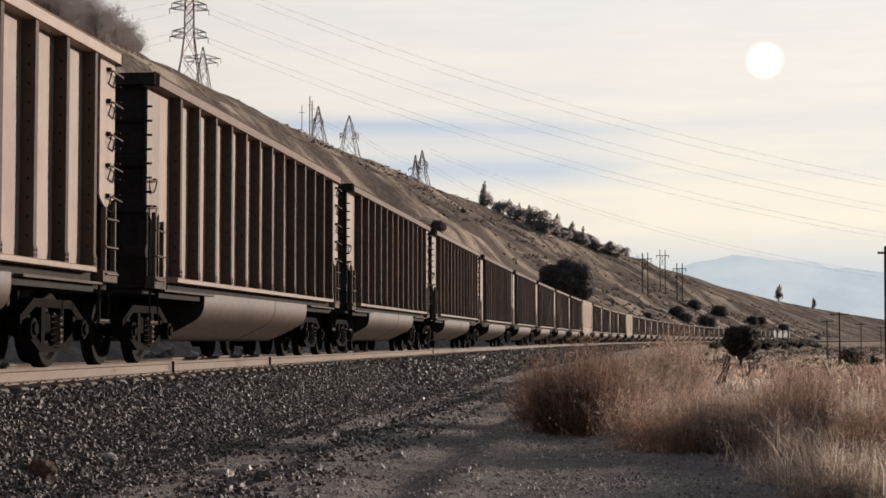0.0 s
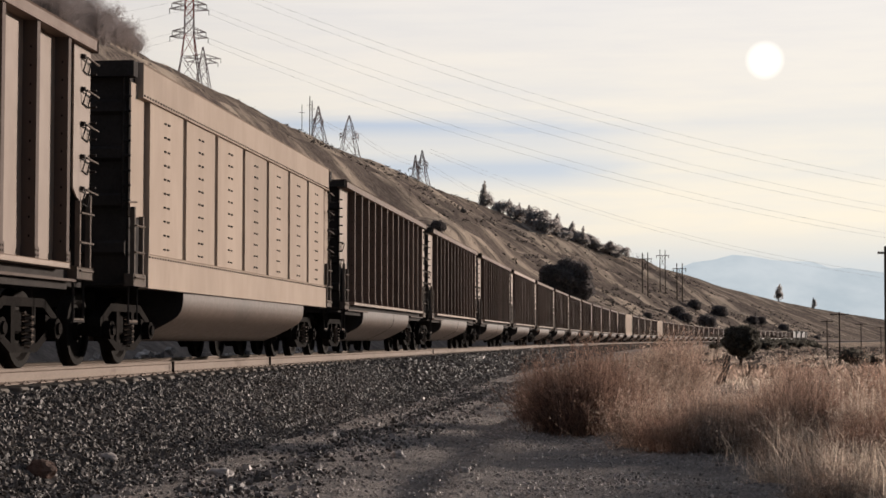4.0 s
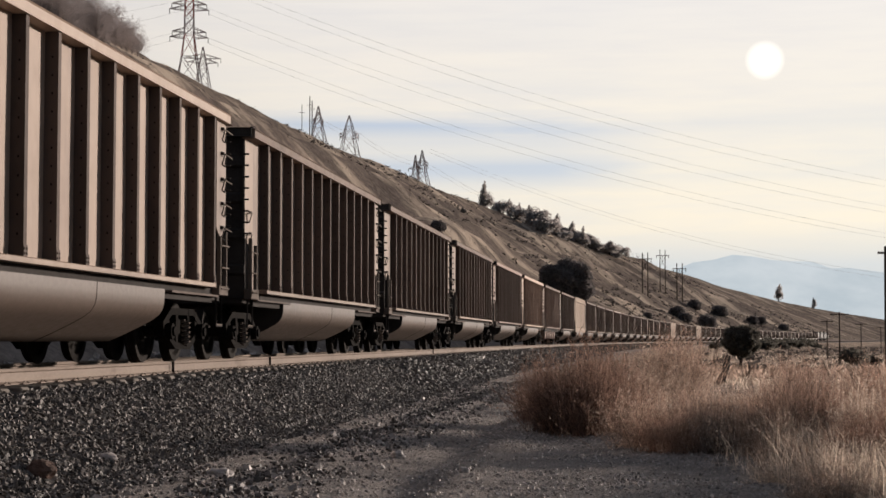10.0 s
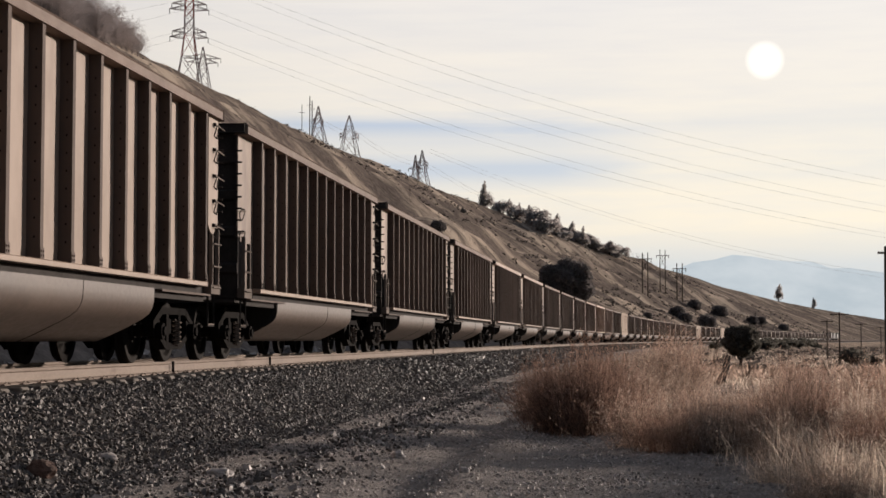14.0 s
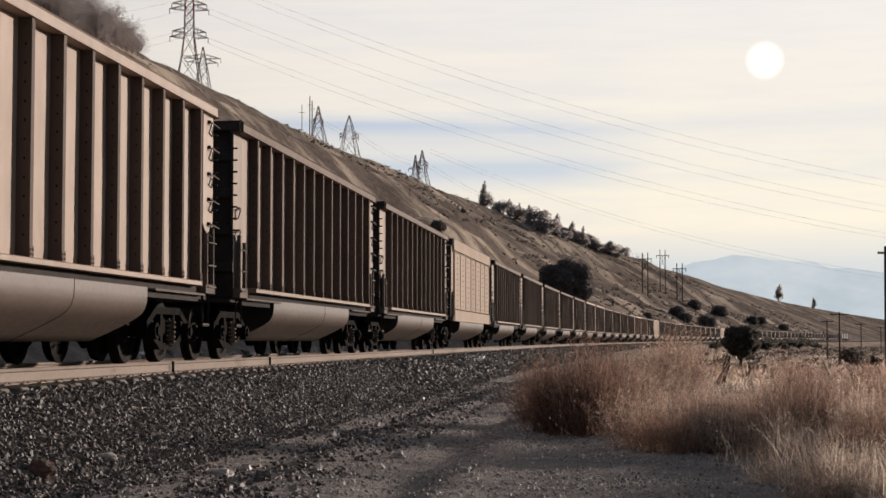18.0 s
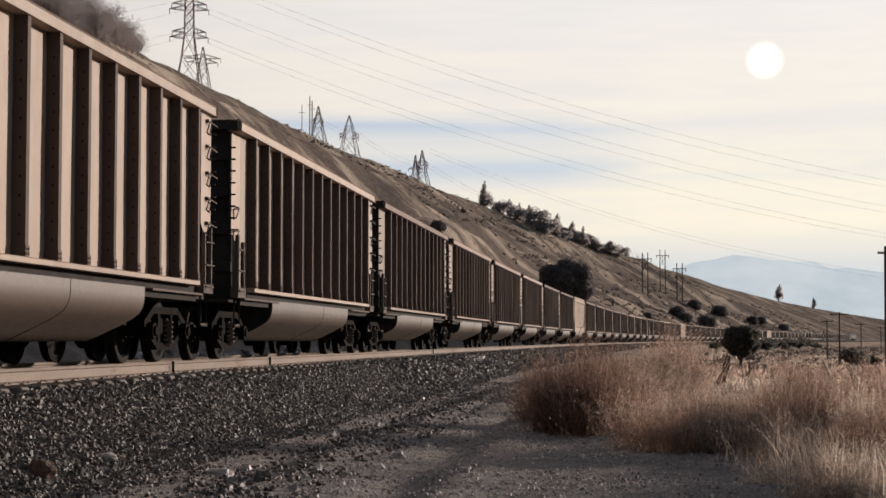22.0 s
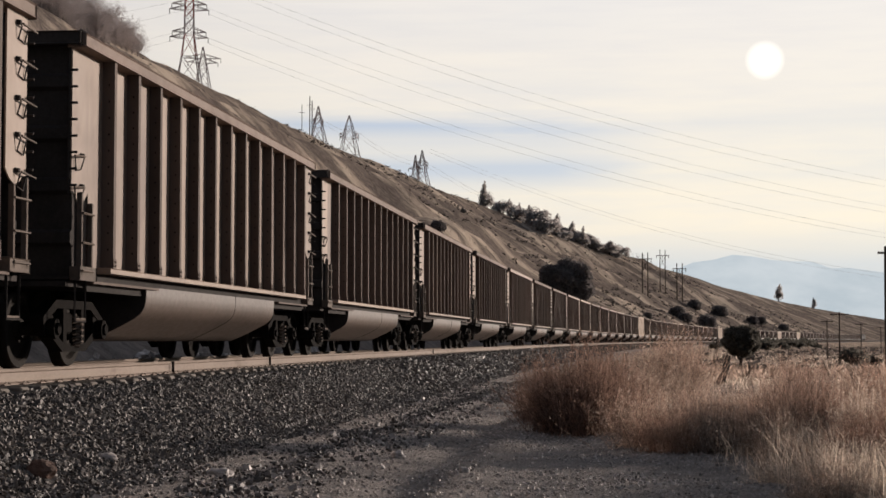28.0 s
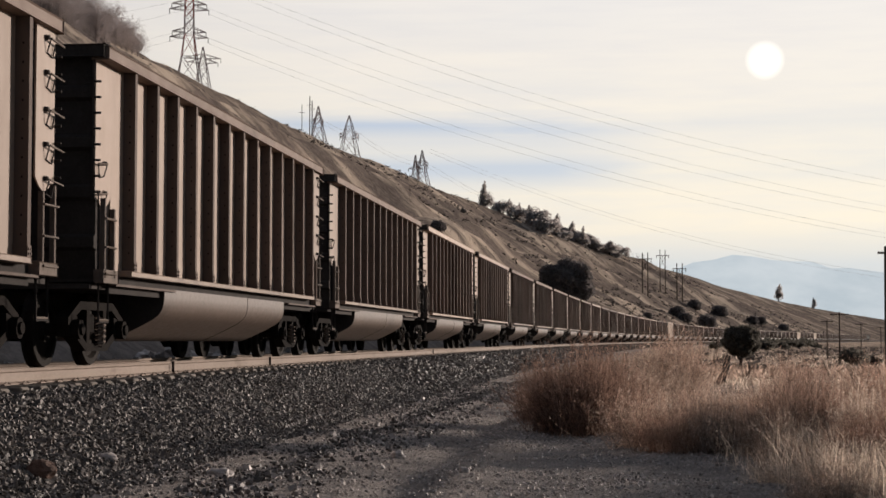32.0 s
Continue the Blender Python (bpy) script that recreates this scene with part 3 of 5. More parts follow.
def corner_gear(car, e, sign, grabs):
    """Corner posts with short rungs, a stirrup step, edge rungs and grab irons at one corner of a wagon."""
    y = sign * 1.60
    x0, x1 = e * 6.80, e * 7.18
    for x, top in ((x0, 1.92), (x1, 2.02)):
        bm = bmesh.new()
        box(bm, x - 0.028, x + 0.028, y - 0.03, y + 0.03, 1.06, top)
        bevel(bm, 0.006)
        part("corner_post", bm, M_BAR, car, "dusty steel corner post")
    for z in (1.12, 1.44, 1.78):
        rods(car, "rung", [[(x0 - e * 0.02, y + sign * 0.04, z), (x1 + e * 0.04, y + sign * 0.05, z)]], 0.014, M_BAR)
    # rods dark for shade; the separate bottom bar is light as if lit
    rods(car, "stirrup_step", [[(x0, y - sign * 0.05, 1.02), (x0, y - sign * 0.05, 0.54), (x1, y - sign * 0.05, 0.54), (x1, y - sign * 0.05, 1.02)]], 0.018, M_DARK)
    rods(car, "step_bar", [[(x0, y - sign * 0.05, 0.565), (x1, y - sign * 0.05, 0.565)]], 0.016, M_BAR)
    base = SHEET if e < 0 else 1.60
    rods(car, "edge_ladder", [[(e * 7.22, sign * (base - 0.04), z), (e * 7.22, sign * (base + 0.07), z)] for z in np.arange(2.1, 3.62, 0.19)] + [[(e * 7.22, sign * (base - 0.03), 2.0), (e * 7.22, sign * (base - 0.03), 3.7)]], 0.016, M_DARK)
    for z in grabs:
        bm = bmesh.new()
        tube(bm, [(e * 6.88, sign * base, z + 0.04), (e * 6.90, sign * (base + 0.05), z - 0.02), (e * 6.90, sign * (base + 0.012), z - 0.15), (e * 7.08, sign * (base + 0.012), z - 0.18), (e * 7.14, sign * (base + 0.02), z - 0.03)], 0.009, 5)
        box(bm, e * 6.86, e * 6.91, sign * base, sign * (base + 0.045), z - 0.01, z + 0.035)
        part("grab_bracket", bm, M_DARK, car)
        rods(car, "grab_iron", [[(e * 6.90, sign * (base + 0.06), z), (e * 7.30, sign * (base + 0.07), z - 0.03)]], 0.013, M_BAR)
    bm = bmesh.new()
    box(bm, e * 6.66, e * 7.26, sign * 1.52, sign * 1.63, 1.02, 1.16)
    bevel(bm, 0.01)
    part("corner_plate", bm, M_BAR, car)


def gondola(label, material, fine=True, belly=True, chord=None):
    """A ribbed bathtub coal wagon; x runs along the train, z from the rail top."""
    car = rigid("coal_gondola", label, "coal wagon", "wagons of the coal train")
    pm = post_mesh()
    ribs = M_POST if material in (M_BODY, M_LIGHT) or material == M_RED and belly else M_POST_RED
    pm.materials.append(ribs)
    for sign in (-1, 1):
        v, f = sheet_mesh(3.7 * sign, -6.60, 6.60, 1.12, 3.72, -SHEET)
        if sign > 0:
            v = [(-a, -b, c) for a, b, c in v]
        sheet = raw("side_sheet", v, f, material, car, True)
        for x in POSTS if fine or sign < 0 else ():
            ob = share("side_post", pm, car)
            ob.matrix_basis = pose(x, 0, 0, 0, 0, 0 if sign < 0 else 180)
        if sign < 0 and fine:
            bm = bmesh.new()
            for x in POSTS:
                for k in range(11):
                    z = 1.42 + 0.2 * k
                    for flank in (-0.054, 0.054):
                        box(bm, x + flank - 0.006, x + flank + 0.006, -1.597, -1.582, z - 0.011, z + 0.011)
            tagged(part("rivets", bm, M_TRUCK, car), kind="stuff")
        if sign > 0 and not fine:
            bm = bmesh.new()
            for x in POSTS:
                box(bm, x - 0.05, x + 0.05, SHEET - 0.01, 1.655, 1.185, 3.70)
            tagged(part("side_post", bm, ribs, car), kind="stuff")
        bm = bmesh.new()
        box(bm, -HALF, HALF, sign * (SHEET - 0.03), sign * 1.665, 3.70, 3.845)
        bevel(bm, 0.015)
        part("top_chord", bm, chord or M_CHORD, car)
        bm = bmesh.new()
        box(bm, -6.25, 6.3, sign * 1.40, sign * 1.675, 1.12, 1.185)
        bevel(bm, 0.008)
        part("side_sill", bm, material, car)
        # web below the sill: recess shade put into its black colour
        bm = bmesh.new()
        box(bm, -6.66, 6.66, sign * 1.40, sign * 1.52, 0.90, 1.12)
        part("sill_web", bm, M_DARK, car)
        for x0, x1 in ((-6.7, -3.9), (4.0, 6.7)) if sign < 0 else ():
            bm = bmesh.new()
            box(bm, x0, x1, sign * 1.42, sign * 1.62, 0.985, 1.015)
            part("sill_flange", bm, M_POST, car, "narrow lower flange of the sill")
        if belly:
            bm = bmesh.new()
            tub_mesh(bm, -4.35, 3.75)
            if sign > 0:
                bmesh.ops.scale(bm, vec=(1, -1, 1), verts=bm.verts)
                bmesh.ops.reverse_faces(bm, faces=bm.faces)
            tub = part("belly_tub", bm, M_TUB, car, "rounded dusty aluminium belly tub")
            # tub ends lie in shadow; the plates are coloured black for it
            for x in (-4.358, 3.758) if sign < 0 else ():
                bm = bmesh.new()
                tub_end(bm, x, sign)
                part("tub_end", bm, M_DARK, tub, "end plate with its shade painted black")
            if fine:
                bm = bmesh.new()
                pts = [(0.75, sign * y, z) for y, z in TUB_SIDE]
                tube(bm, pts, 0.006, 4)
                part("weld_seam", bm, M_DARK, tub, "dark weld seam")
    for e in (-1, 1):
        bm = bmesh.new()
        outline = [(e * 7.13, 1.0)]
        for z in (1.5, 2.1, 2.7, 3.3):
            outline += [(e * 7.16, z - 0.10), (e * 7.22, z - 0.06), (e * 7.22, z + 0.06), (e * 7.16, z + 0.10)]
        outline += [(e * 7.16, 3.72), (e * 7.11, 3.72), (e * 7.11, 1.0)]
        prism(bm, outline, -SHEET + 0.005, SHEET - 0.005)
        # near wagons' ends face away from the sun: that shade is this black
        part("end_sheet", bm, M_DARK if fine else material, car, "end wall, black for shade on near wagons")
        bm = bmesh.new()
        box(bm, e * 7.10, e * 7.30, -1.63, 1.63, 3.72, 3.87)
        bevel(bm, 0.02)
        part("end_chord", bm, M_DARK, car)
        for sign in (-1, 1):
            bm = bmesh.new()
            prism(bm, [(e * 6.602, 2.06), (e * 6.72, 1.97), (e * 6.86, 1.92), (e * 7.0, 1.95), (e * 7.1, 2.02), (e * 7.2, 2.04), (e * 7.2, 3.72), (e * 6.602, 3.72)], sign * ((SHEET if e < 0 else 1.60) - 0.02), sign * (SHEET if e < 0 else 1.60))
            part("corner_sheet", bm, material, car)
        # added dark block: stands for the shade inside the corner opening
        bm = bmesh.new()
        prism(bm, [(e * 6.62, 1.06), (e * 7.10, 1.06), (e * 7.10, 2.3), (e * 6.62, 2.3)], -1.38, 1.38)
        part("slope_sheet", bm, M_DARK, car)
        if fine:
            bm = bmesh.new()
            box(bm, e * 5.2, e * 7.3, -1.48, 1.48, 0.94, 1.0)
            part("end_platform", bm, M_DARK, car)
            coupler(car, e)
            corner_gear(car, e, -1, (2.05, 2.42, 2.80, 3.20, 3.58) if e > 0 else (2.10, 2.46))
        bogie(car, e * 6.15, fine)
    bm = bmesh.new()
    box(bm, -7.2, 7.2, -0.30, 0.30, 0.66, 1.0)
    part("centre_sill", bm, M_DARK, car)
    bm = bmesh.new()
    box(bm, -7.25, 7.25, -1.5, 1.5, 1.02, 1.06)
    part("floor", bm, M_DARK, car)
    if not belly:
        # row of hopper gates
        for k in range(5):
            x = -4.2 + k * 2.05
            for sign in (-1, 1):
                bm = bmesh.new()
                prism(bm, [(x - 0.78, 0.95), (x + 0.78, 0.95), (x + 0.07, 0.42), (x - 0.07, 0.42)], sign * 1.15, sign * 1.44)
                for q in bm.faces:
                    pass
                gate = part("hopper_gate", bm, material, car, "triangular hopper outlet")
                bm = bmesh.new()
                prism(bm, [(x - 0.09, 0.86), (x + 0.09, 0.86), (x, 0.74)], sign * 1.445, sign * 1.46)
                part("gate_plate", bm, M_DARK, gate)
        bm = bmesh.new()
        prism(bm, [(-5.0, 0.98), (5.0, 0.98), (4.0, 0.5), (-4.0, 0.5)], -1.1, 1.1)
        part("hopper_belly", bm, M_DARK, car)
    return car


def panel_wagon(label, fine=True):
    """A smooth-sided coal wagon of riveted flat panels."""
    car = rigid("coal_gondola", label, "coal wagon", "wagons of the coal train")
    cuts = np.linspace(-6.55, 6.55, 8)
    for sign in (-1, 1):
        for a, b in zip(cuts, cuts[1:]):
            bm = bmesh.new()
            box(bm, a + 0.07, b - 0.07, sign * 1.54, sign * 1.60, 1.42, 3.48)
            bevel(bm, 0.012)
            pan = part("side_panel", bm, M_PALE, car)
            if fine:
                bm = bmesh.new()
                for z in np.arange(1.55, 3.45, 0.19):
                    for dx in (-0.09, 0.09):
                        x = (a + b) / 2 + dx
                        box(bm, x - 0.045, x + 0.045, sign * 1.60, sign * 1.612, z - 0.012, z + 0.012)
                tagged(part("rivets", bm, M_TRUCK, pan), kind="stuff")
        for z0, z1, name, reach in ((3.45, 3.90, "top_chord", 6.9), (1.0, 1.45, "side_sill", 6.6)):
            bm = bmesh.new()
            box(bm, -reach, reach, sign * 1.50, sign * 1.625, z0, z1)
            bevel(bm, 0.015)
            ch = part(name, bm, M_PALE, car)
            if fine:
                bm = bmesh.new()
                edge = z0 + 0.04 if name == "top_chord" else z1 - 0.04
                for x in np.arange(-reach + 0.1, reach, 0.13):
                    box(bm, x - 0.013, x + 0.013, sign * 1.625, sign * 1.637, edge - 0.013, edge + 0.013)
                tagged(part("rivets", bm, M_TRUCK, ch), kind="stuff")
        bm = bmesh.new()
        box(bm, -7.14, 7.14, sign * 1.47, sign * 1.53, 1.0, 3.70)
        part("backing_sheet", bm, M_DARK, car)
        bm = bmesh.new()
        tub_mesh(bm, -4.6, 4.4)
        if sign > 0:
            bmesh.ops.scale(bm, vec=(1, -1, 1), verts=bm.verts)
            bmesh.ops.reverse_faces(bm, faces=bm.faces)
        tub = part("belly_tub", bm, M_TUB, car, "rounded dusty belly tub")
        # black plates paint the shadow on the tub's ends
        for x in (-4.608, 4.408) if sign < 0 else ():
            bm = bmesh.new()
            tub_end(bm, x, sign)
            part("tub_end", bm, M_DARK, tub, "end plate with its shade painted black")
        for e in (-1, 1):
            bm = bmesh.new()
            box(bm, e * 6.6, e * 7.18, sign * 1.535, sign * 1.56, 1.9, 3.62)
            part("corner_sheet", bm, M_PALE, car)
    for e in (-1, 1):
        bm = bmesh.new()
        outline = [(e * 7.13, 1.0)]
        for z in (1.5, 2.1, 2.7, 3.3):
            outline += [(e * 7.16, z - 0.10), (e * 7.22, z - 0.06), (e * 7.22, z + 0.06), (e * 7.16, z + 0.10)]
        outline += [(e * 7.16, 3.72), (e * 7.11, 3.72), (e * 7.11, 1.0)]
        prism(bm, outline, -SHEET + 0.005, SHEET - 0.005)
        # shaded end of the wagon, put in as black colour
        part("end_sheet", bm, M_DARK, car, "end wall, black for shade on near wagons")
        bm = bmesh.new()
        box(bm, e * 7.10, e * 7.28, -1.62, 1.62, 3.68, 3.88)
        part("end_chord", bm, M_DARK, car)
        if fine:
            coupler(car, e)
            corner_gear(car, e, -1, (2.2, 2.6, 3.0, 3.4) if e > 0 else (2.1,))
        bogie(car, e * 6.15, fine)
    bm = bmesh.new()
    box(bm, -7.2, 7.2, -0.30, 0.30, 0.66, 1.0)
    part("centre_sill", bm, M_DARK, car)
    bm = bmesh.new()
    box(bm, -7.25, 7.25, -1.5, 1.5, 1.02, 1.06)
    part("floor", bm, M_DARK, car)
    return car


def locomotive(label):
    """A six-axle diesel at the head of the train, far off."""
    loco = rigid("diesel_locomotive", label, "locomotive", "locomotives of the coal train")
    bm = bmesh.new()
    box(bm, -10.6, 10.6, -1.5, 1.5, 1.1, 1.45)
    bevel(bm, 0.04)
    part("frame", bm, M_DARK, loco)
    bm = bmesh.new()
    box(bm, -9.6, 5.6, -0.95, 0.95, 1.45, 4.3)
    bevel(bm, 0.12, 2)
    part("hood", bm, M_LOCO, loco)
    bm = bmesh.new()
    box(bm, -9.4, -6.6, -1.35, 1.35, 3.5, 4.55)
    bevel(bm, 0.1)
    part("radiator", bm, M_LOCO, loco)
    bm = bmesh.new()
    prism(bm, [(5.6, 1.45), (8.2, 1.45), (8.2, 3.4), (7.9, 4.5), (5.6, 4.6)], -1.5, 1.5)
    cab = part("cab", bm, M_LOCO, loco)
    for sign in (-1, 1):
        bm = bmesh.new()
        box(bm, 5.9, 7.6, sign * 1.5, sign * 1.515, 3.2, 4.0)
        part("window", bm, M_GLASS, cab)
    bm = bmesh.new()
    box(bm, 8.2, 10.0, -0.9, 0.9, 1.45, 3.1)
    bevel(bm, 0.15, 2)
    part("nose", bm, M_LOCO, loco)
    bm = bmesh.new()
    tube(bm, [(-3.2, 0, 0.8), (3.2, 0, 0.8)], 0.75, 12)
    part("fuel_tank", bm, M_DARK, loco)
    for e in (-1, 1):
        bo = bogie(loco, e * 7.0, False)
    return loco


GAINED = ((0, -0.13), (3, -0.12), (6, -0.09), (9, -0.25), (12, -0.30), (14, -0.31), (17, -0.32), (20, -0.46), (21, -0.45), (23, -0.42), (24, -0.90), (25, -0.92), (28, -0.63), (30, -0.42), (32, -0.21))


def travelled(t):
    """Metres run since the start; the train slowly gains speed."""
    return 19.95 * t + 0.0065 * t * t + float(np.interp(t, [g[0] for g in GAINED], [g[1] for g in GAINED]))


FRONT = 13.87


def train_pose(s):
    x0, y0, _ = on_line(s - 6.15)
    x1, y1, _ = on_line(s + 6.15)
    return pose((x0 + x1) / 2, (y0 + y1) / 2, RAIL_TOP, 0, 0, math.degrees(math.atan2(y1 - y0, x1 - x0)))


TRAIN = []


def build_train():
    brown = gondola("ribbed coal wagon in dusty brown aluminium with belly tubs", M_BODY)
    kinds = {}
    kinds["brown"] = brown
    kinds["red"] = gondola("ribbed coal wagon in rusty reddish brown steel", M_RED, chord=M_RED)
    kinds["light"] = gondola("ribbed coal wagon in light brown dusty aluminium", M_LIGHT, chord=M_LIGHT)
    kinds["bright"] = gondola("ribbed coal wagon in cleaner bright aluminium", M_BRIGHT, chord=M_BRIGHT)
    for x in (-4.20, -3.18):
        for z, h in ((3.02, 0.46), (2.40, 0.40)):
            bm = bmesh.new()
            box(bm, x - 0.12, x + 0.12, -SHEET - 0.012, -SHEET - 0.006, z - h / 2, z + h / 2)
            part("faded_marking", bm, M_FADED, kinds["red"], "faded grey painted marking bar")
        bm = bmesh.new()
        box(bm, x - 0.12, x + 0.12, -SHEET - 0.016, -SHEET - 0.006, 2.68, 2.72)
        part("reflector_strip", bm, M_REFLECT, kinds["red"], "bright reflective strip")
    for sign in (-1, 1):
        bm = bmesh.new()
        box(bm, -6.55, 6.2, sign * (SHEET - 0.005), sign * (SHEET + 0.012), 2.44, 2.465)
        part("weld_seam", bm, M_RED, kinds["bright"], "brown horizontal weld seam")
    kinds["hopper"] = gondola("ribbed coal hopper wagon with triangular outlets underneath", M_RED, True, False)
    kinds["pale"] = panel_wagon("smooth pale grey riveted panel coal wagon")
    kinds["far"] = gondola("ribbed coal wagon in dusty brown aluminium far down the line", M_BODY, False)
    kinds["far_pale"] = panel_wagon("smooth pale grey coal wagon far down the line", False)
    special = {-4: "pale", -6: "hopper", -7: "bright", -8: "red", -19: "pale", -23: "red", -24: "red", 9: "far_pale", 14: "far_pale"}
    special.update({i: "light" for i in (0, -12, -13, -22, -26, -27, -30, -36, -37)})
    used = set()
    for i in range(-43, 43):
        kind = special.get(i, "brown" if i < 4 else "far")
        s = FRONT + PITCH * i
        m = train_pose(s)
        if kind in used:
            car = copy_thing(kinds[kind], m)
        else:
            car = kinds[kind]
            car.matrix_basis = m
            used.add(kind)
        TRAIN.append((car, s))
    loco = locomotive("sooty grey diesel locomotive at the head of the train")
    for k in range(3):
        s = FRONT + PITCH * 42 + HALF + 11.3 + k * 22.4
        m = train_pose(s)
        if k:
            TRAIN.append((copy_thing(loco, m), s))
        else:
            loco.matrix_basis = m
            TRAIN.append((loco, s))


build_train()


# ---- ballast and gravel ----
def stones(name, label, count, s_range, u_range, size, material, seed, sink=0.3, near_bias=1.0, patchy=0.0):
    """Loose broken stones lying on the ground, all in one mesh."""
    r = np.random.RandomState(seed)
    s = s_range[0] + (s_range[1] - s_range[0]) * r.rand(count) ** near_bias
    u = u_range[0] + (u_range[1] - u_range[0]) * r.rand(count)
    if patchy:
        keep = value_noise(s * 0.7, u * 0.9) + 0.5 > r.rand(count) * patchy
        s, u = s[keep], u[keep]
        count = len(s)
    base = np.array([(x, y, z) for x in (-1, 1) for y in (-1, 1) for z in (-1, 1)], float) * 0.58
    k = size[0] + (size[1] - size[0]) * r.rand(count) ** 2.2
    v = base[None] + r.uniform(-0.34, 0.34, (count, 8, 3))
    v *= (k[:, None] * r.uniform(0.65, 1.25, (count, 3)))[:, None, :]
    q = r.normal(size=(count, 4))
    q /= np.linalg.norm(q, axis=1)[:, None]
    w, a, b, c = q.T
    rot = np.stack([1 - 2 * (b * b + c * c), 2 * (a * b - c * w), 2 * (a * c + b * w), 2 * (a * b + c * w), 1 - 2 * (a * a + c * c), 2 * (b * c - a * w), 2 * (a * c - b * w), 2 * (b * c + a * w), 1 - 2 * (a * a + b * b)], -1).reshape(-1, 3, 3)
    v = np.einsum("nij,nkj->nki", rot, v)
    x, y, h = on_line(s, u)
    v += np.stack([x, y, ground(s, u) + k * sink], -1)[:, None, :]
    quads = np.array([(0, 1, 3, 2), (4, 6, 7, 5), (0, 4, 5, 1), (2, 3, 7, 6), (0, 2, 6, 4), (1, 5, 7, 3)])
    f = (np.arange(count)[:, None, None] * 8 + quads[None]).reshape(-1, 4)
    me = bpy.data.meshes.new(name)
    me.from_pydata(v.reshape(-1, 3).tolist(), [], f.tolist())
    me.materials.append(material)
    return tagged(share(name, me), label, "stones", kind="stuff")


stones("ballast_stones", "dark crushed basalt ballast on the slope beside the track", 66000, (13, 40), (1.35, 3.7), (0.012, 0.036), M_STONE, 11)
stones("ballast_stones", "dark crushed basalt ballast further along the track", 20000, (40, 75), (1.35, 3.7), (0.03, 0.07), M_STONE, 12)
stones("ballast_stones", "dark crushed basalt ballast far along the track", 9000, (75, 150), (1.4, 4.0), (0.05, 0.10), M_STONE, 13)
stones("ballast_stones", "dark crushed stone between the rails and beyond", 12000, (12, 60), (-3.2, 1.3), (0.03, 0.065), M_STONE, 14)
stones("gravel_stones", "loose gravel strewn over the flat verge", 84000, (9, 46), (3.2, 10.5), (0.006, 0.020), M_PEBBLE, 15, 0.25, 1.3, 1.1)
stones("gravel_stones", "larger stones rolled down on to the verge", 1100, (10, 45), (3.3, 5.6), (0.02, 0.05), M_PEBBLE, 16, 0.3, 1.0, 2.0)
stones("ballast_stones", "scattered ballast stones at the foot of the slope", 17000, (11, 50), (3.2, 5.4), (0.010, 0.036), M_STONE, 18, 0.25, 1.0, 1.25)
stones("bank_rocks", "broken rocks on the bank behind the track", 3600, (14, 90), (-9, -3.6), (0.04, 0.3), M_PEBBLE, 17, 0.2)


stones("gravel_stones", "dark stones gathered along the wheel ruts", 3800, (11, 44), (4.15, 4.9), (0.015, 0.045), M_STONE, 20, 0.3, 1.0, 1.7)
stones("gravel_stones", "pale stone chips as painted glints over the flat verge", 9000, (9, 44), (3.0, 10.5), (0.006, 0.016), M_CHIP, 23, 0.35, 1.2, 1.3)


def boulder(tangent, distance, size, seed, label, sink=0.2):
    """A weathered rock, an uneven rounded block."""
    bm = bmesh.new()
    bmesh.ops.create_icosphere(bm, subdivisions=3, radius=1.0)
    for v in bm.verts:
        k = 1 + 0.35 * noise.noise(v.co * 1.3 + Vector((seed, 0, 0))) + 0.12 * noise.noise(v.co * 4.0 + Vector((0, seed, 0)))
        v.co = Vector((v.co.x * size[0], v.co.y * size[1], v.co.z * size[2])) * k
    me = bpy.data.meshes.new("rock")
    bm.to_mesh(me)
    bm.free()
    me.materials.append(M_PEBBLE if seed % 2 else M_ROCK)
    ob = tagged(new("rock", me), label, "rock", "rocks beside the track")
    ob.location = bearing(tangent, distance) + Vector((0, 0, size[2] * (1 - 2 * sink)))


boulder(-0.2345, 13.9, (0.12, 0.11, 0.10), 2, "reddish-brown rock at the foot of the ballast")
boulder(-0.196, 15.8, (0.11, 0.09, 0.045), 3, "flat grey rock on the gravel", 0.35)
boulder(-0.131, 15.6, (0.13, 0.10, 0.05), 5, "flat grey rock on the gravel", 0.35)
boulder(-0.026, 17.4, (0.07, 0.06, 0.05), 7, "small grey rock on the gravel", 0.3)
boulder(0.012, 15.0, (0.05, 0.05, 0.035), 9, "small grey rock on the gravel", 0.3)


# ---- dry brush and grass ----
def ribbons(paths, widths):
    """Narrow blades along many short paths (an array count x points x 3)."""
    n, p, _ = paths.shape
    r = np.random.RandomState(n)
    d = paths[:, -1] - paths[:, 0]
    side = np.cross(d, r.normal(size=(n, 3)))
    side /= np.linalg.norm(side, axis=1)[:, None] + 1e-9
    taper = np.linspace(1, 0.35, p)[None, :, None]
    off = side[:, None, :] * widths[:, None, None] * taper
    v = np.stack([paths - off, paths + off], 2).reshape(-1, 3)
    base = (np.arange(n)[:, None] * p + np.arange(p - 1)[None]).ravel() * 2
    f = np.stack([base, base + 1, base + 3, base + 2], -1)
    return v, f


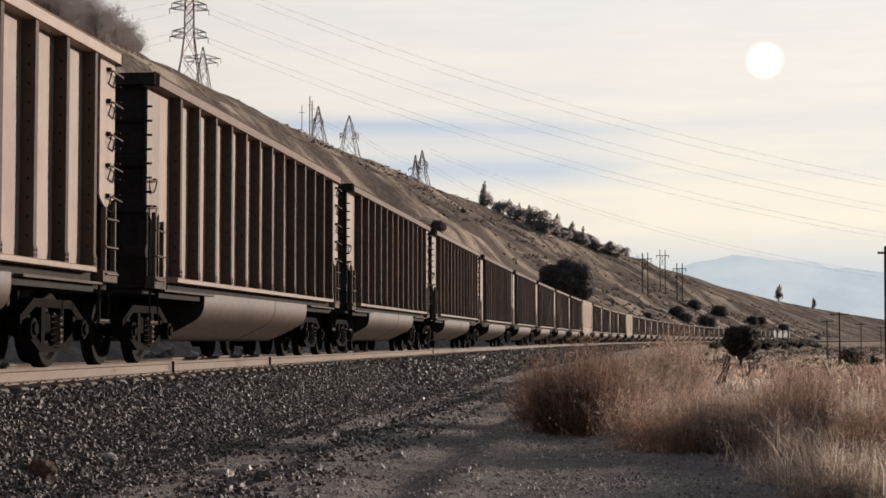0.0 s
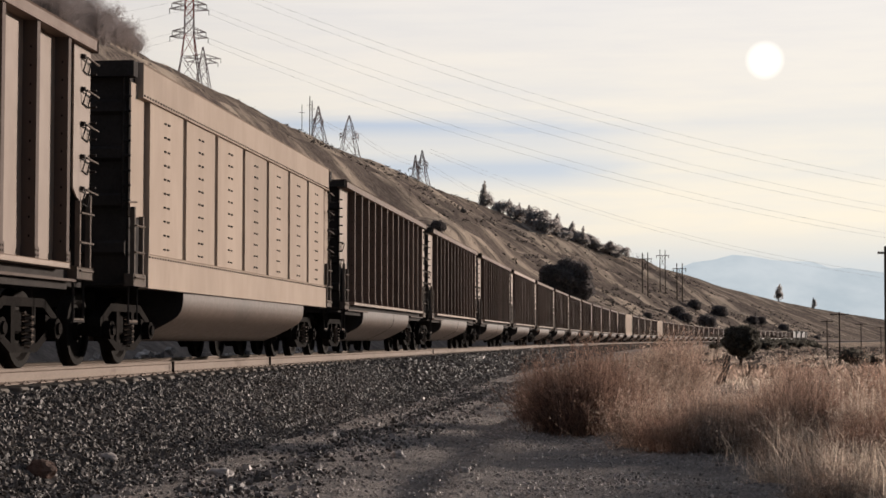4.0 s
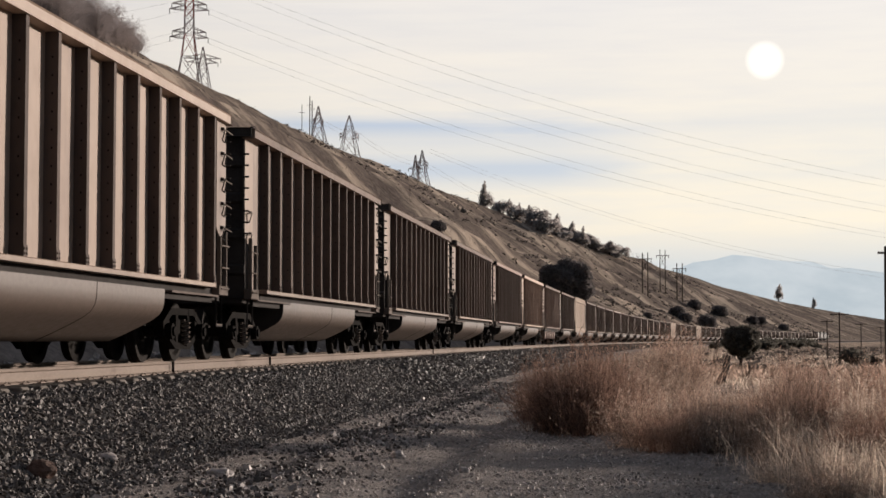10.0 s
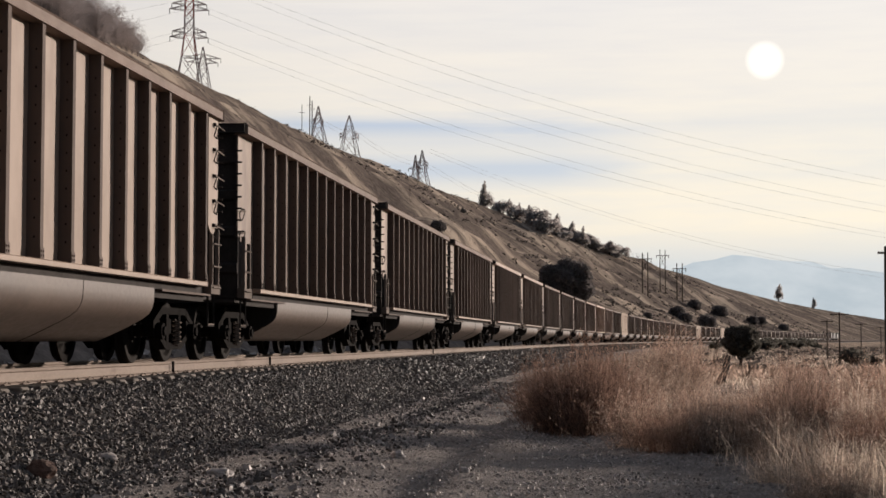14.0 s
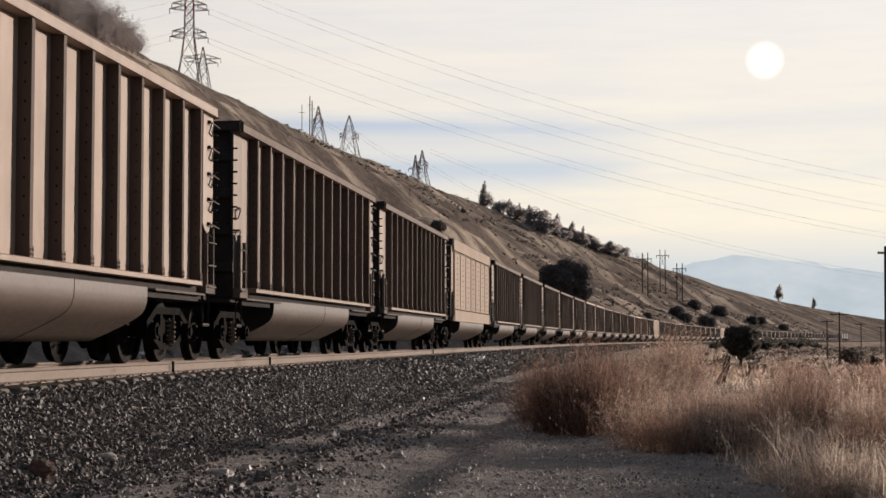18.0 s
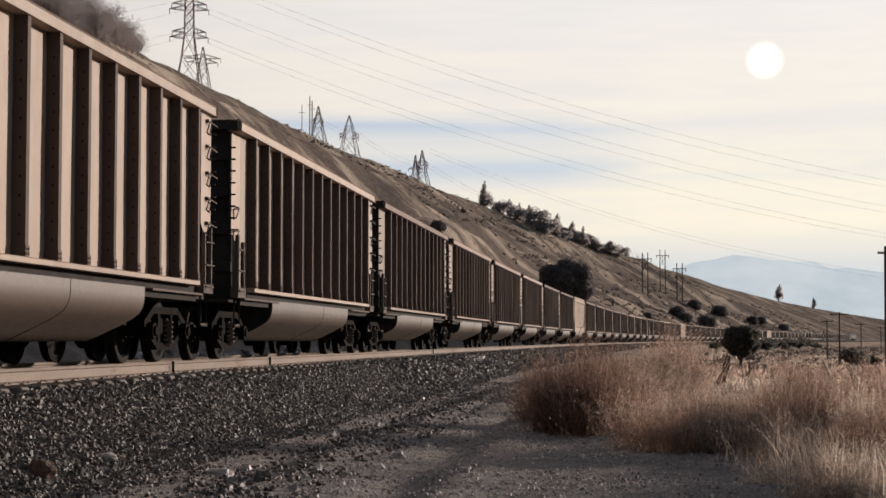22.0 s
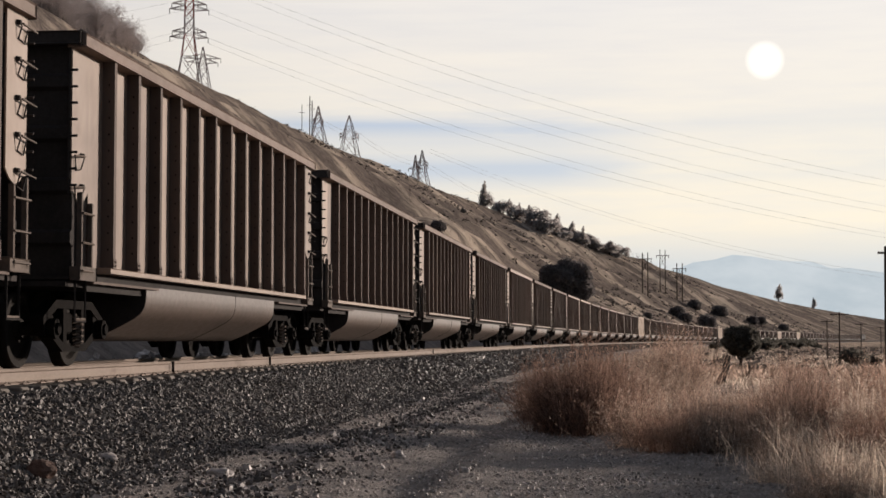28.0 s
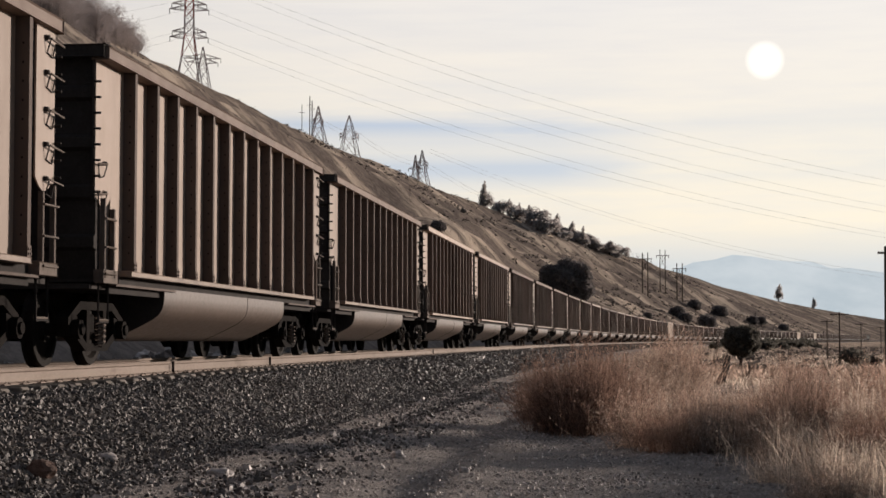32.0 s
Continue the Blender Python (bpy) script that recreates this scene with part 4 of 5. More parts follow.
def brush_mesh(name, seed, radius, height, stems, material, width=0.0032):
    """A dry bush: many arching stems from one root, each forking into fine twigs."""
    r = np.random.RandomState(seed)
    az = r.rand(stems) * 2 * math.pi
    spread = r.rand(stems) ** 0.6 * 1.05
    long = height * r.uniform(0.35, 1.08, stems) * (1 - 0.42 * spread ** 2)
    t = np.linspace(0, 1, 5)
    root = r.normal(size=(stems, 2)) * radius * 0.34
    out = radius * spread * r.uniform(0.75, 1.1, stems)
    lobes = 1 + 0.32 * np.sin(az * 3 + seed) + 0.12 * np.sin(az * 7 + seed * 2)
    out, long = out * lobes, long * (0.85 + 0.15 * lobes)
    px = root[:, :1] + np.cos(az)[:, None] * out[:, None] * t ** 0.95
    py = root[:, 1:] + np.sin(az)[:, None] * out[:, None] * t ** 0.95
    pz = long[:, None] * (t - 0.12 * spread[:, None] * t * t)
    p = np.stack([px, py, pz], -1) + r.normal(size=(stems, 5, 3)) * 0.035 * t[None, :, None]
    v1, f1 = ribbons(p, width * r.uniform(0.6, 2.2, stems))
    k = 11
    tt = r.uniform(0.22, 1.0, (stems, k))
    i = np.clip((tt * 4).astype(int), 0, 3)
    fr = (tt * 4 - i)[..., None]
    rows = np.arange(stems)[:, None]
    a = p[rows, i] * (1 - fr) + p[rows, i + 1] * fr
    d = p[:, -1:] - p[:, :1]
    d = d / np.linalg.norm(d, axis=2)[..., None]
    twig = (d * 0.6 + r.normal(size=(stems, k, 3)) * 0.75 + np.array([0, 0, 0.2])) * r.uniform(0.03, 0.14, (stems, k, 1)) * height
    q = np.stack([a, a + twig * 0.55 + r.normal(size=a.shape) * 0.008, a + twig], 2).reshape(-1, 3, 3)
    v2, f2 = ribbons(q, width * 1.6 * r.rand(len(q)) ** 2.5 + 0.0007)
    # dry seed heads at the twig ends
    ends = q[::2, 2]
    e1, e2 = r.normal(size=ends.shape), r.normal(size=ends.shape)
    e1 *= (0.019 * r.uniform(0.3, 1.4, len(ends)) ** 2 / np.linalg.norm(e1, axis=1))[:, None]
    e2 *= (0.008 / np.linalg.norm(e2, axis=1))[:, None]
    v3 = np.stack([ends - e1, ends - e2, ends + e1, ends + e2], 1).reshape(-1, 3)
    f3 = np.arange(len(ends))[:, None] * 4 + np.arange(4)[None]
    pair = []
    for v, f, n in ((v1, f1, "stem_mass"), (v2, f2, "twig_mass"), (v3, f3, "seed_mass")):
        me = bpy.data.meshes.new(n)
        me.from_pydata(v.tolist(), [], f.tolist())
        me.materials.append((M_STRAW if 40 < seed < 50 or seed % 3 == 1 else M_RUST) if n == "seed_mass" else material)
        pair.append(me)
    return pair


BRUSH_LABEL = "dry reddish-brown brush with fine bare twigs on gravel"
BRUSH = [brush_mesh("shrub", 21 + k, 0.62, 1.15, 330, (M_RUST, M_SAGE, M_RUST, M_SAGE)[k], 0.0026) for k in range(4)]
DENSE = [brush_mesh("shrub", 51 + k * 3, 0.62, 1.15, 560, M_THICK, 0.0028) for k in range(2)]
STRAWY = [brush_mesh("shrub", 41 + k, 0.5, 1.0, 260, (M_SAGE, M_STRAW, M_WEED)[k], 0.0028) for k in range(3)]


def shrub(me, tangent, distance, width, height, turn, label=BRUSH_LABEL):
    ob = rigid("shrub", label, "shrub", "dry shrubs beside the track")
    for m in me:
        share(m.name.split(".")[0], m, ob)
    p = bearing(tangent, distance)
    ob.matrix_basis = Matrix.LocRotScale(p - Vector((0, 0, 0.02)), Euler((0, 0, turn)), (width / 1.24, width / 1.24, height / 1.15))
    return ob


# bearing, distance, width, height
for k, (a, d, w, h) in enumerate([
        (0.066, 22.3, 0.95, 1.12), (0.082, 21.7, 1.10, 1.30), (0.097, 22.4, 0.95, 1.22), (0.057, 24.8, 0.85, 0.95), (0.090, 25.5, 1.10, 1.15),
        (0.112, 19.0, 0.70, 0.72), (0.126, 18.3, 0.70, 0.70), (0.141, 18.0, 0.70, 0.70), (0.156, 17.9, 0.70, 0.70), (0.171, 18.0, 0.70, 0.70),
        (0.186, 18.3, 0.70, 0.70), (0.200, 18.6, 0.75, 0.98), (0.110, 24.0, 0.80, 0.64), (0.128, 22.5, 0.80, 0.64), (0.148, 21.8, 0.80, 0.64),
        (0.166, 22.0, 0.80, 0.64), (0.184, 22.5, 0.80, 0.64), (0.118, 31.0, 1.10, 0.85), (0.137, 34.0, 1.30, 0.98), (0.141, 38.0, 1.50, 1.50),
        (0.134, 42.0, 1.60, 1.75), (0.126, 38.5, 1.40, 1.35), (0.205, 21.5, 0.85, 0.98), (0.214, 24.0, 0.90, 0.95), (0.222, 18.6, 0.75, 1.00),
        (0.240, 17.6, 0.75, 1.00), (0.256, 19.5, 0.90, 1.05), (0.236, 22.0, 0.90, 1.00), (0.188, 27.0, 0.80, 0.64), (0.224, 28.0, 1.00, 0.90), (0.250, 26.0, 1.10, 1.00),
        (0.268, 17.0, 0.80, 1.00)]):
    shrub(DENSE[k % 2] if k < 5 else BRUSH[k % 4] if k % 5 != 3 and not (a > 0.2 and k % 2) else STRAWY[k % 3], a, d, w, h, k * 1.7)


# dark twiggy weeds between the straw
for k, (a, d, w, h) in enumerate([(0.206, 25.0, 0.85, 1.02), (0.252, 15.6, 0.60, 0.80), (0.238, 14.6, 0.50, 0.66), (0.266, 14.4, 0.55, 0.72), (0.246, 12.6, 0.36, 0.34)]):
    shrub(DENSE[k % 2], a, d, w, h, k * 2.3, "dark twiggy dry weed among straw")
# straw-coloured weeds in front of the shrubs, taller towards the open field
weeds = random.Random(77)
for k in range(78):
    d = weeds.uniform(12.0, 24.0)
    a = max(weeds.uniform(0.19, 0.272), 2.72 / d + weeds.uniform(0, 0.03))
    tall = (weeds.uniform(0.36, 0.62) + 0.35 * float(smooth(0.205, 0.25, a)) * weeds.random()) * (0.62 + 0.38 * float(smooth(13.5, 18.0, d)))
    shrub(STRAWY[1 + k % 2] if k % 3 else STRAWY[0], a, d, weeds.uniform(0.45, 0.75), tall, k * 2.2, "straw-coloured dry weed with pale seed heads")


def grass(name, label, count, tangents, distances, height, width, material, seed, lean=0.35, power=1.0, clump=0.0, edge=0.0):
    """Dry grass stalks, each a bent blade, scattered over a stretch of ground."""
    r = np.random.RandomState(seed)
    d = distances[0] + (distances[1] - distances[0]) * r.rand(count) ** power
    a = tangents[0] + (tangents[1] - tangents[0]) * r.rand(count)
    if clump:
        keep = value_noise(a * d * clump, d * clump) + 0.5 > r.rand(count) * 0.95
        a, d = a[keep], d[keep]
    if edge:
        keep = a * d > edge + 1.0 * value_noise(d * 0.6, d * 0.1) + r.rand(len(d)) ** 2 * 1.1
        a, d = a[keep], d[keep]
    count = len(d)
    x, y = a * d, d
    i = np.argmin((LINE_X[None, ::2] - x[:, None]) ** 2 + (LINE_Y[None, ::2] - y[:, None]) ** 2, axis=1) * 2
    hd = LINE_T[i]
    s = LINE_S[i] + (x - LINE_X[i]) * np.sin(hd) + (y - LINE_Y[i]) * np.cos(hd)
    u = (x - LINE_X[i]) * np.cos(hd) - (y - LINE_Y[i]) * np.sin(hd)
    z = ground(s, u) - 0.01
    h = height[0] + (height[1] - height[0]) * r.rand(count) ** 1.6
    t = np.array([0, 0.4, 0.75, 1.0])
    az = r.rand(count) * 2 * math.pi
    bend = r.rand(count) * lean * h
    p = np.stack([x[:, None] + np.cos(az)[:, None] * bend[:, None] * t ** 2, y[:, None] + np.sin(az)[:, None] * bend[:, None] * t ** 2, z[:, None] + h[:, None] * (t - 0.1 * t * t)], -1)
    v, f = ribbons(p, np.full(count, width) * r.uniform(0.6, 1.4, count))
    me = bpy.data.meshes.new(name)
    me.from_pydata(v.tolist(), [], f.tolist())
    me.materials.append(material)
    return tagged(share(name, me), label, "grass", kind="stuff")


grass("dry_grass", "tall straw-coloured dry grass among the shrubs", 31000, (0.15, 0.30), (11.8, 34), (0.05, 0.45), 0.0018, M_STRAW, 61, 0.75, 1.2, 1.3, 2.75)
grass("dry_grass", "reddish dry weeds among the straw", 40000, (0.14, 0.30), (13.0, 34), (0.04, 0.45), 0.0016, M_SAGE, 66, 0.8, 0.9, 0.8, 2.9)
grass("dry_grass", "tall pale seed stalks among the weeds", 3000, (0.19, 0.285), (11.6, 19), (0.12, 0.55), 0.0024, M_STRAW, 71, 0.45, 1.0, 0.5, 2.6)
grass("dry_grass", "bright straw stalks with bent heads at the edge of the weeds", 2800, (0.215, 0.29), (11.4, 14.5), (0.12, 0.55), 0.0030, M_STRAW, 73, 0.7, 1.0, 2.2, 2.5)
grass("dry_grass", "reddish dry grass behind the shrubs", 12000, (0.135, 0.32), (26, 62), (0.06, 0.30), 0.0042, M_SAGE, 62, 0.4, 1.0, 0.4, 3.0)
grass("dry_grass", "pale dry grass over the flats", 34000, (0.13, 0.34), (40, 130), (0.04, 0.22), 0.012, M_STRAW, 63, 0.8, 1.2, 0.15)
grass("dry_grass", "darker dry tufts dotted over the flats", 12000, (0.12, 0.34), (50, 330), (0.12, 0.5), 0.05, M_SAGE, 67, 0.9, 1.3, 0.12)
grass("dry_grass", "dry grass tufts on the far flats", 12000, (0.14, 0.34), (120, 420), (0.25, 0.7), 0.06, M_STRAW, 64, 0.5, 1.1, 0.06)


# ---- trees ----
def crown_mesh(name, seed, rx, rz, leaves, size, material, shape=0.0, dome=False):
    """Leaf clumps gathered round several limbs, with gaps and an uneven outline; shape 1 narrows it to a point."""
    r = np.random.RandomState(seed)
    blobs = r.normal(size=(14, 3))
    blobs /= np.linalg.norm(blobs, axis=1)[:, None]
    blobs *= r.uniform(0.2, 0.68, (14, 1))
    pick = r.randint(0, 14, leaves)
    d = r.normal(size=(leaves, 3))
    d /= np.linalg.norm(d, axis=1)[:, None]
    c = blobs[pick] + d * (r.rand(leaves) ** 0.6 * r.uniform(0.25, 0.5, 14)[pick])[:, None]
    if dome:
        # a close clipped mass with a gently uneven skin
        full = (np.abs(d) ** 2.25).sum(axis=1) ** (1 / 2.25)
        lump = 1 + 0.15 * np.sin(d[:, 0] * 5 + seed) * np.cos(d[:, 1] * 6) + 0.07 * np.sin(d[:, 2] * 7 + d[:, 0] * 4)
        c = d / full[:, None] * (0.82 * r.rand(leaves) ** 0.33 * lump)[:, None]
    k = 1 - shape * np.clip((c[:, 2] + 1) / 2, 0, 1)
    c *= np.stack([k * rx, k * rx, np.full(leaves, rz)], -1)
    e1, e2 = r.normal(size=(leaves, 3)), r.normal(size=(leaves, 3))
    e1 *= (size * r.uniform(0.5, 1.3, leaves) / np.linalg.norm(e1, axis=1))[:, None]
    e2 = np.cross(e1, e2)
    e2 *= (size * r.uniform(0.35, 0.8, leaves) / (np.linalg.norm(e2, axis=1) + 1e-9))[:, None]
    v = np.stack([c - e1, c - e2 * 0.9, c + e1, c + e2], 1).reshape(-1, 3)
    me = bpy.data.meshes.new(name)
    me.from_pydata(v.tolist(), [], (np.arange(leaves)[:, None] * 4 + np.arange(4)[None]).tolist())
    me.materials.append(material)
    return me


def trunk_mesh(name, seed, height, r0, lean, limbs=5, reach=0.5):
    bm = bmesh.new()
    rr = random.Random(seed)
    pts = [Vector((lean[0] * t + rr.uniform(-1, 1) * 0.03 * height * t, lean[1] * t, height * t - 0.05)) for t in (0, 0.3, 0.6, 1.0)]
    tube(bm, pts, r0, 8, r0 * 0.4)
    for k in range(limbs):
        a = rr.uniform(0, 6.28)
        b = pts[2].lerp(pts[3], rr.random())
        tube(bm, [b, b + Vector((math.cos(a) * reach * 0.5, math.sin(a) * reach * 0.5, reach * 0.35)), b + Vector((math.cos(a) * reach, math.sin(a) * reach, reach * 0.9))], r0 * 0.35, 6, r0 * 0.1)
    me = bpy.data.meshes.new(name)
    bm.to_mesh(me)
    bm.free()
    me.materials.append(M_BARK)
    return me


def tree(label, place, trunk, crown, crown_at, scale=1.0, turn=0.0, group="", category="tree", name="tree"):
    t = rigid(name, label, category, group)
    share("trunk", trunk, t)
    c = share("crown", crown, t)
    c.location = crown_at
    t.matrix_basis = Matrix.LocRotScale(place, Euler((0, 0, turn)), (scale, scale, scale))
    return t


def on_slope(tangent, rise):
    """Where a line of sight with that bearing and rise first meets the land."""
    d = 30.0
    while d < 4200:
        if land_at(tangent * d, d) >= EYE + rise * d:
            return Vector((tangent * d, d, land_at(tangent * d, d)))
        d += 4.0 if d < 400 else 10.0
    return bearing(tangent, 2000.0)


# small leaning juniper beside the brush
tree("small dense dark juniper standing in dry grass", bearing(0.1735, 88), trunk_mesh("trunk", 3, 0.9, 0.13, (0.1, 0), 6, 0.5), crown_mesh("crown", 4, 1.12, 0.94, 11000, 0.085, M_LEAF, 0.0, True), (0.05, 0, 1.56))
tree("low dark bush beside the juniper", bearing(0.1575, 95), trunk_mesh("trunk", 5, 0.7, 0.08, (0.05, 0), 4, 0.3), crown_mesh("crown", 6, 0.45, 0.36, 700, 0.06, M_LEAF), (0.1, 0, 1.35), category="bush", name="bush")
# charred leaning stump
stump = rigid("tree_stump", "charred leaning tree stump in the dry brush", "tree stump", at=bearing(0.1640, 46.0))
stump.scale = (1.0, 1.0, 1.05)
bm = bmesh.new()
tube(bm, [(-0.10, 0, -0.1), (-0.06, 0, 0.12), (0.05, 0, 0.42), (0.12, 0.02, 0.74)], 0.13, 9, 0.075)
part("trunk", bm, M_BARK, stump)
for k, (dx, dy) in enumerate(((-0.24, 0.05), (-0.05, -0.2), (0.16, -0.08))):
    bm = bmesh.new()
    tube(bm, [(-0.07, 0, 0.14), (-0.07 + dx * 0.6, dy * 0.6, 0.06), (-0.07 + dx, dy, -0.06)], 0.06, 6, 0.02)
    part("root", bm, M_BARK, stump)
# big round tree behind the train
BIG_TRUNK = trunk_mesh("trunk", 7, 4.2, 0.45, (0.2, 0.1), 9, 2.6)
BIG_CROWN = crown_mesh("crown", 8, 6.6, 5.5, 22000, 0.34, M_GROVE, 0.0, True)
tree("large round dense dark tree at the foot of the hill", bearing(0.0715, 330.0), BIG_TRUNK, BIG_CROWN, (0, 0, 6.6))

CONIFERS = [(trunk_mesh("trunk", 30 + k, 3.5, 0.28, (0.1, 0), 4, 1.2), crown_mesh("crown", 70 + k, 4.0, 4.4, 1500, 0.34, M_HAZED, 0.65)) for k in range(3)]
ROUNDS = [(trunk_mesh("trunk", 40 + k, 2.6, 0.25, (0.2, 0), 5, 1.4), crown_mesh("crown", 80 + k, 4.4, 3.1, 1500, 0.34, M_HAZED, 0.15)) for k in range(3)]
BUSHY = [crown_mesh("bush", 90 + k, 1.0, 0.72, 2600, 0.10, M_GROVE, 0.1, True) for k in range(3)]
DARK_BUSHY = [crown_mesh("bush", 95 + k, 1.0, 0.66, 1100, 0.11, M_LEAF, 0.1) for k in range(3)]


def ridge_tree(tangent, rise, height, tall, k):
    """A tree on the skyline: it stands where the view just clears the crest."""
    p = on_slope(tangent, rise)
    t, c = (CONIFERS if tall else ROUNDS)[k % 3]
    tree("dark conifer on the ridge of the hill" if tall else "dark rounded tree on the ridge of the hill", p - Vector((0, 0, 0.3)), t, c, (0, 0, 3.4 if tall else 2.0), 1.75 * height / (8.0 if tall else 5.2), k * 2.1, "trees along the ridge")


# bearing, rise of the foot, height in metres, conifer
RIDGE = [(860, 363, 28, 1), (868, 366, 14, 0), (880, 370, 13, 0), (890, 374, 16, 0), (900, 379, 19, 1), (912, 384, 17, 0), (921, 388, 20, 1), (930, 392, 18, 0), (938, 396, 22, 1), (945, 400, 20, 0), (958, 405, 16, 0), (963, 407, 19, 1), (972, 411, 14, 0), (985, 414, 20, 1), (993, 417, 12, 0), (1001, 420, 9, 0), (1012, 423, 16, 1), (1022, 428, 13, 0), (1034, 432, 17, 1), (1045, 437, 12, 0), (1056, 441, 13, 0), (1066, 445, 10, 0), (1079, 449, 19, 0), (1087, 452, 13, 0), (1097, 455, 17, 0)]
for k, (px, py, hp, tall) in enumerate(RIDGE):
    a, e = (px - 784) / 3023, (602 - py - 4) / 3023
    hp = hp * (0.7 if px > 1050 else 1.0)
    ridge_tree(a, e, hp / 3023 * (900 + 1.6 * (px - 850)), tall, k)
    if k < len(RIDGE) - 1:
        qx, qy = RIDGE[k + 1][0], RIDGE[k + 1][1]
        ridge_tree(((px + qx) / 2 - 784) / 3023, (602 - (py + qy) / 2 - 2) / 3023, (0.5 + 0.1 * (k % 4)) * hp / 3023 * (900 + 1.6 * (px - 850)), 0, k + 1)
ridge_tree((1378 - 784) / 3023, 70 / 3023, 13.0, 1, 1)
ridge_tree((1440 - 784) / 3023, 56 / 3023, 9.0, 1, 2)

# dark bushes on the slope and on the flats
for k, (px, py, wp) in enumerate([(1198, 556, 34), (1229, 545, 28), (1273, 553, 36), (1250, 573, 40), (1331, 568, 26), (1346, 572, 24), (1146, 560, 20), (1386, 581, 22), (775, 405, 34), (1040, 528, 14), (1445, 598, 14), (1212, 566, 30), (1110, 452, 10), (820, 378, 12)]):
    p = on_slope((px - 784) / 3023, (602 - py - wp * 0.2) / 3023)
    size = wp / 3023 * p.y / 1.85
    b = new("bush", BUSHY[k % 3])
    b.matrix_basis = Matrix.LocRotScale(p + Vector((0, 0, size * 0.35)), Euler((0, 0, k * 1.3)), (size, size, size))
    tagged(b, "dark rounded bush on the dry slope", "bush", "bushes on the slope")
for k, (px, d, wp, hp) in enumerate([(1512, 235, 84, 46), (1545, 250, 40, 22), (1478, 150, 12, 6)]):
    p = bearing((px - 784) / 3023, d)
    w, h = wp / 3023 * d / 2, hp / 3023 * d
    b = new("bush", DARK_BUSHY[k % 3])
    b.matrix_basis = Matrix.LocRotScale(p + Vector((0, 0, h * 0.42)), Euler((0, 0, k * 1.9)), (w, w, h * 0.85))
    tagged(b, "low dark bush on the dry flats", "bush", "bushes on the flats")
# thicket along the foot of the far embankment
for k in range(13):
    s = 505 + 24 * k
    x, y, h = on_line(s, 7.5 + 1.5 * (k % 3))
    big = 4.5 + 1.6 * ((k * 5) % 4) / 3
    b = new("bush", DARK_BUSHY[k % 3])
    b.matrix_basis = Matrix.LocRotScale(Vector((x, y, land_at(x, y) + 0.9)), Euler((0, 0, k * 1.1)), (big, big, 3.4 + 0.5 * (k % 3)))
    tagged(b, "low dark bush in a thicket beside the track", "bush", "bushes beside the far track")


def bare_wood():
    """Leafless trees crowding the crest."""
    r = np.random.RandomState(8)
    meshes = []
    for q in range(3):
        bm = bmesh.new()
        tube(bm, [(0, 0, -1), (0.1, 0, 3), (0.2, 0.1, 6)], 0.25, 6, 0.12)
        me = bpy.data.meshes.new("trunk")
        bm.to_mesh(me)
        bm.free()
        me.materials.append(M_TWIG)
        n = 500
        root = np.stack([r.normal(0, 0.3, n), r.normal(0, 0.3, n), r.uniform(0.8, 6, n)], -1)
        d = r.normal(size=(n, 3)) * np.array([1.3, 1.3, 0.5]) + np.array([0, 0, 1.1])
        d *= (r.uniform(2.0, 4.6, n) / np.linalg.norm(d, axis=1))[:, None]
        p = np.stack([root, root + d * 0.55 + r.normal(size=(n, 3)) * 0.25, root + d], 1)
        v, f = ribbons(p, np.full(n, 0.03))
        tip = (root + d)[r.randint(0, n, n * 2)]
        d2 = (r.normal(size=(n * 2, 3)) + np.array([0, 0, 0.5])) * 0.8
        v2, f2 = ribbons(np.stack([tip - d2 * 0.8, tip, tip + d2 * 0.6], 1), np.full(n * 2, 0.02))
        cm = bpy.data.meshes.new("branch_crown")
        cm.from_pydata(np.concatenate([v, v2]).tolist(), [], np.concatenate([f, f2 + len(v)]).tolist())
        cm.materials.append(M_TWIG)
        meshes.append((me, cm))
    spots = [(-30, 0), (-8, 0), (12, 0), (30, 2), (48, 6), (66, 12), (82, 20), (98, 26), (112, 34), (126, 42), (140, 50), (153, 58), (166, 66), (178, 70), (190, 76), (200, 80), (210, 84), (220, 88), (230, 92), (240, 97), (70, 4), (100, 14), (130, 28), (160, 44), (190, 60), (215, 76)]
    for k, (px, py) in enumerate(spots):
        a = (px - 784) / 3023
        p = on_slope(a, (602 - py - 6) / 3023)
        p = bearing(a, p.y + 8 + (k % 5) * 5)
        big = 0.6 + 0.3 * ((k * 7) % 5) / 5 - 0.25 * smooth(200, 245, px)
        t = rigid("bare_tree", "leafless grey-brown tree in a wood on the crest", "tree", "bare trees on the crest")
        share("trunk", meshes[k % 3][0], t)
        share("branch_crown", meshes[k % 3][1], t)
        t.matrix_basis = Matrix.LocRotScale(p, Euler((0, 0, k * 2.3)), (big, big, big))


bare_wood()


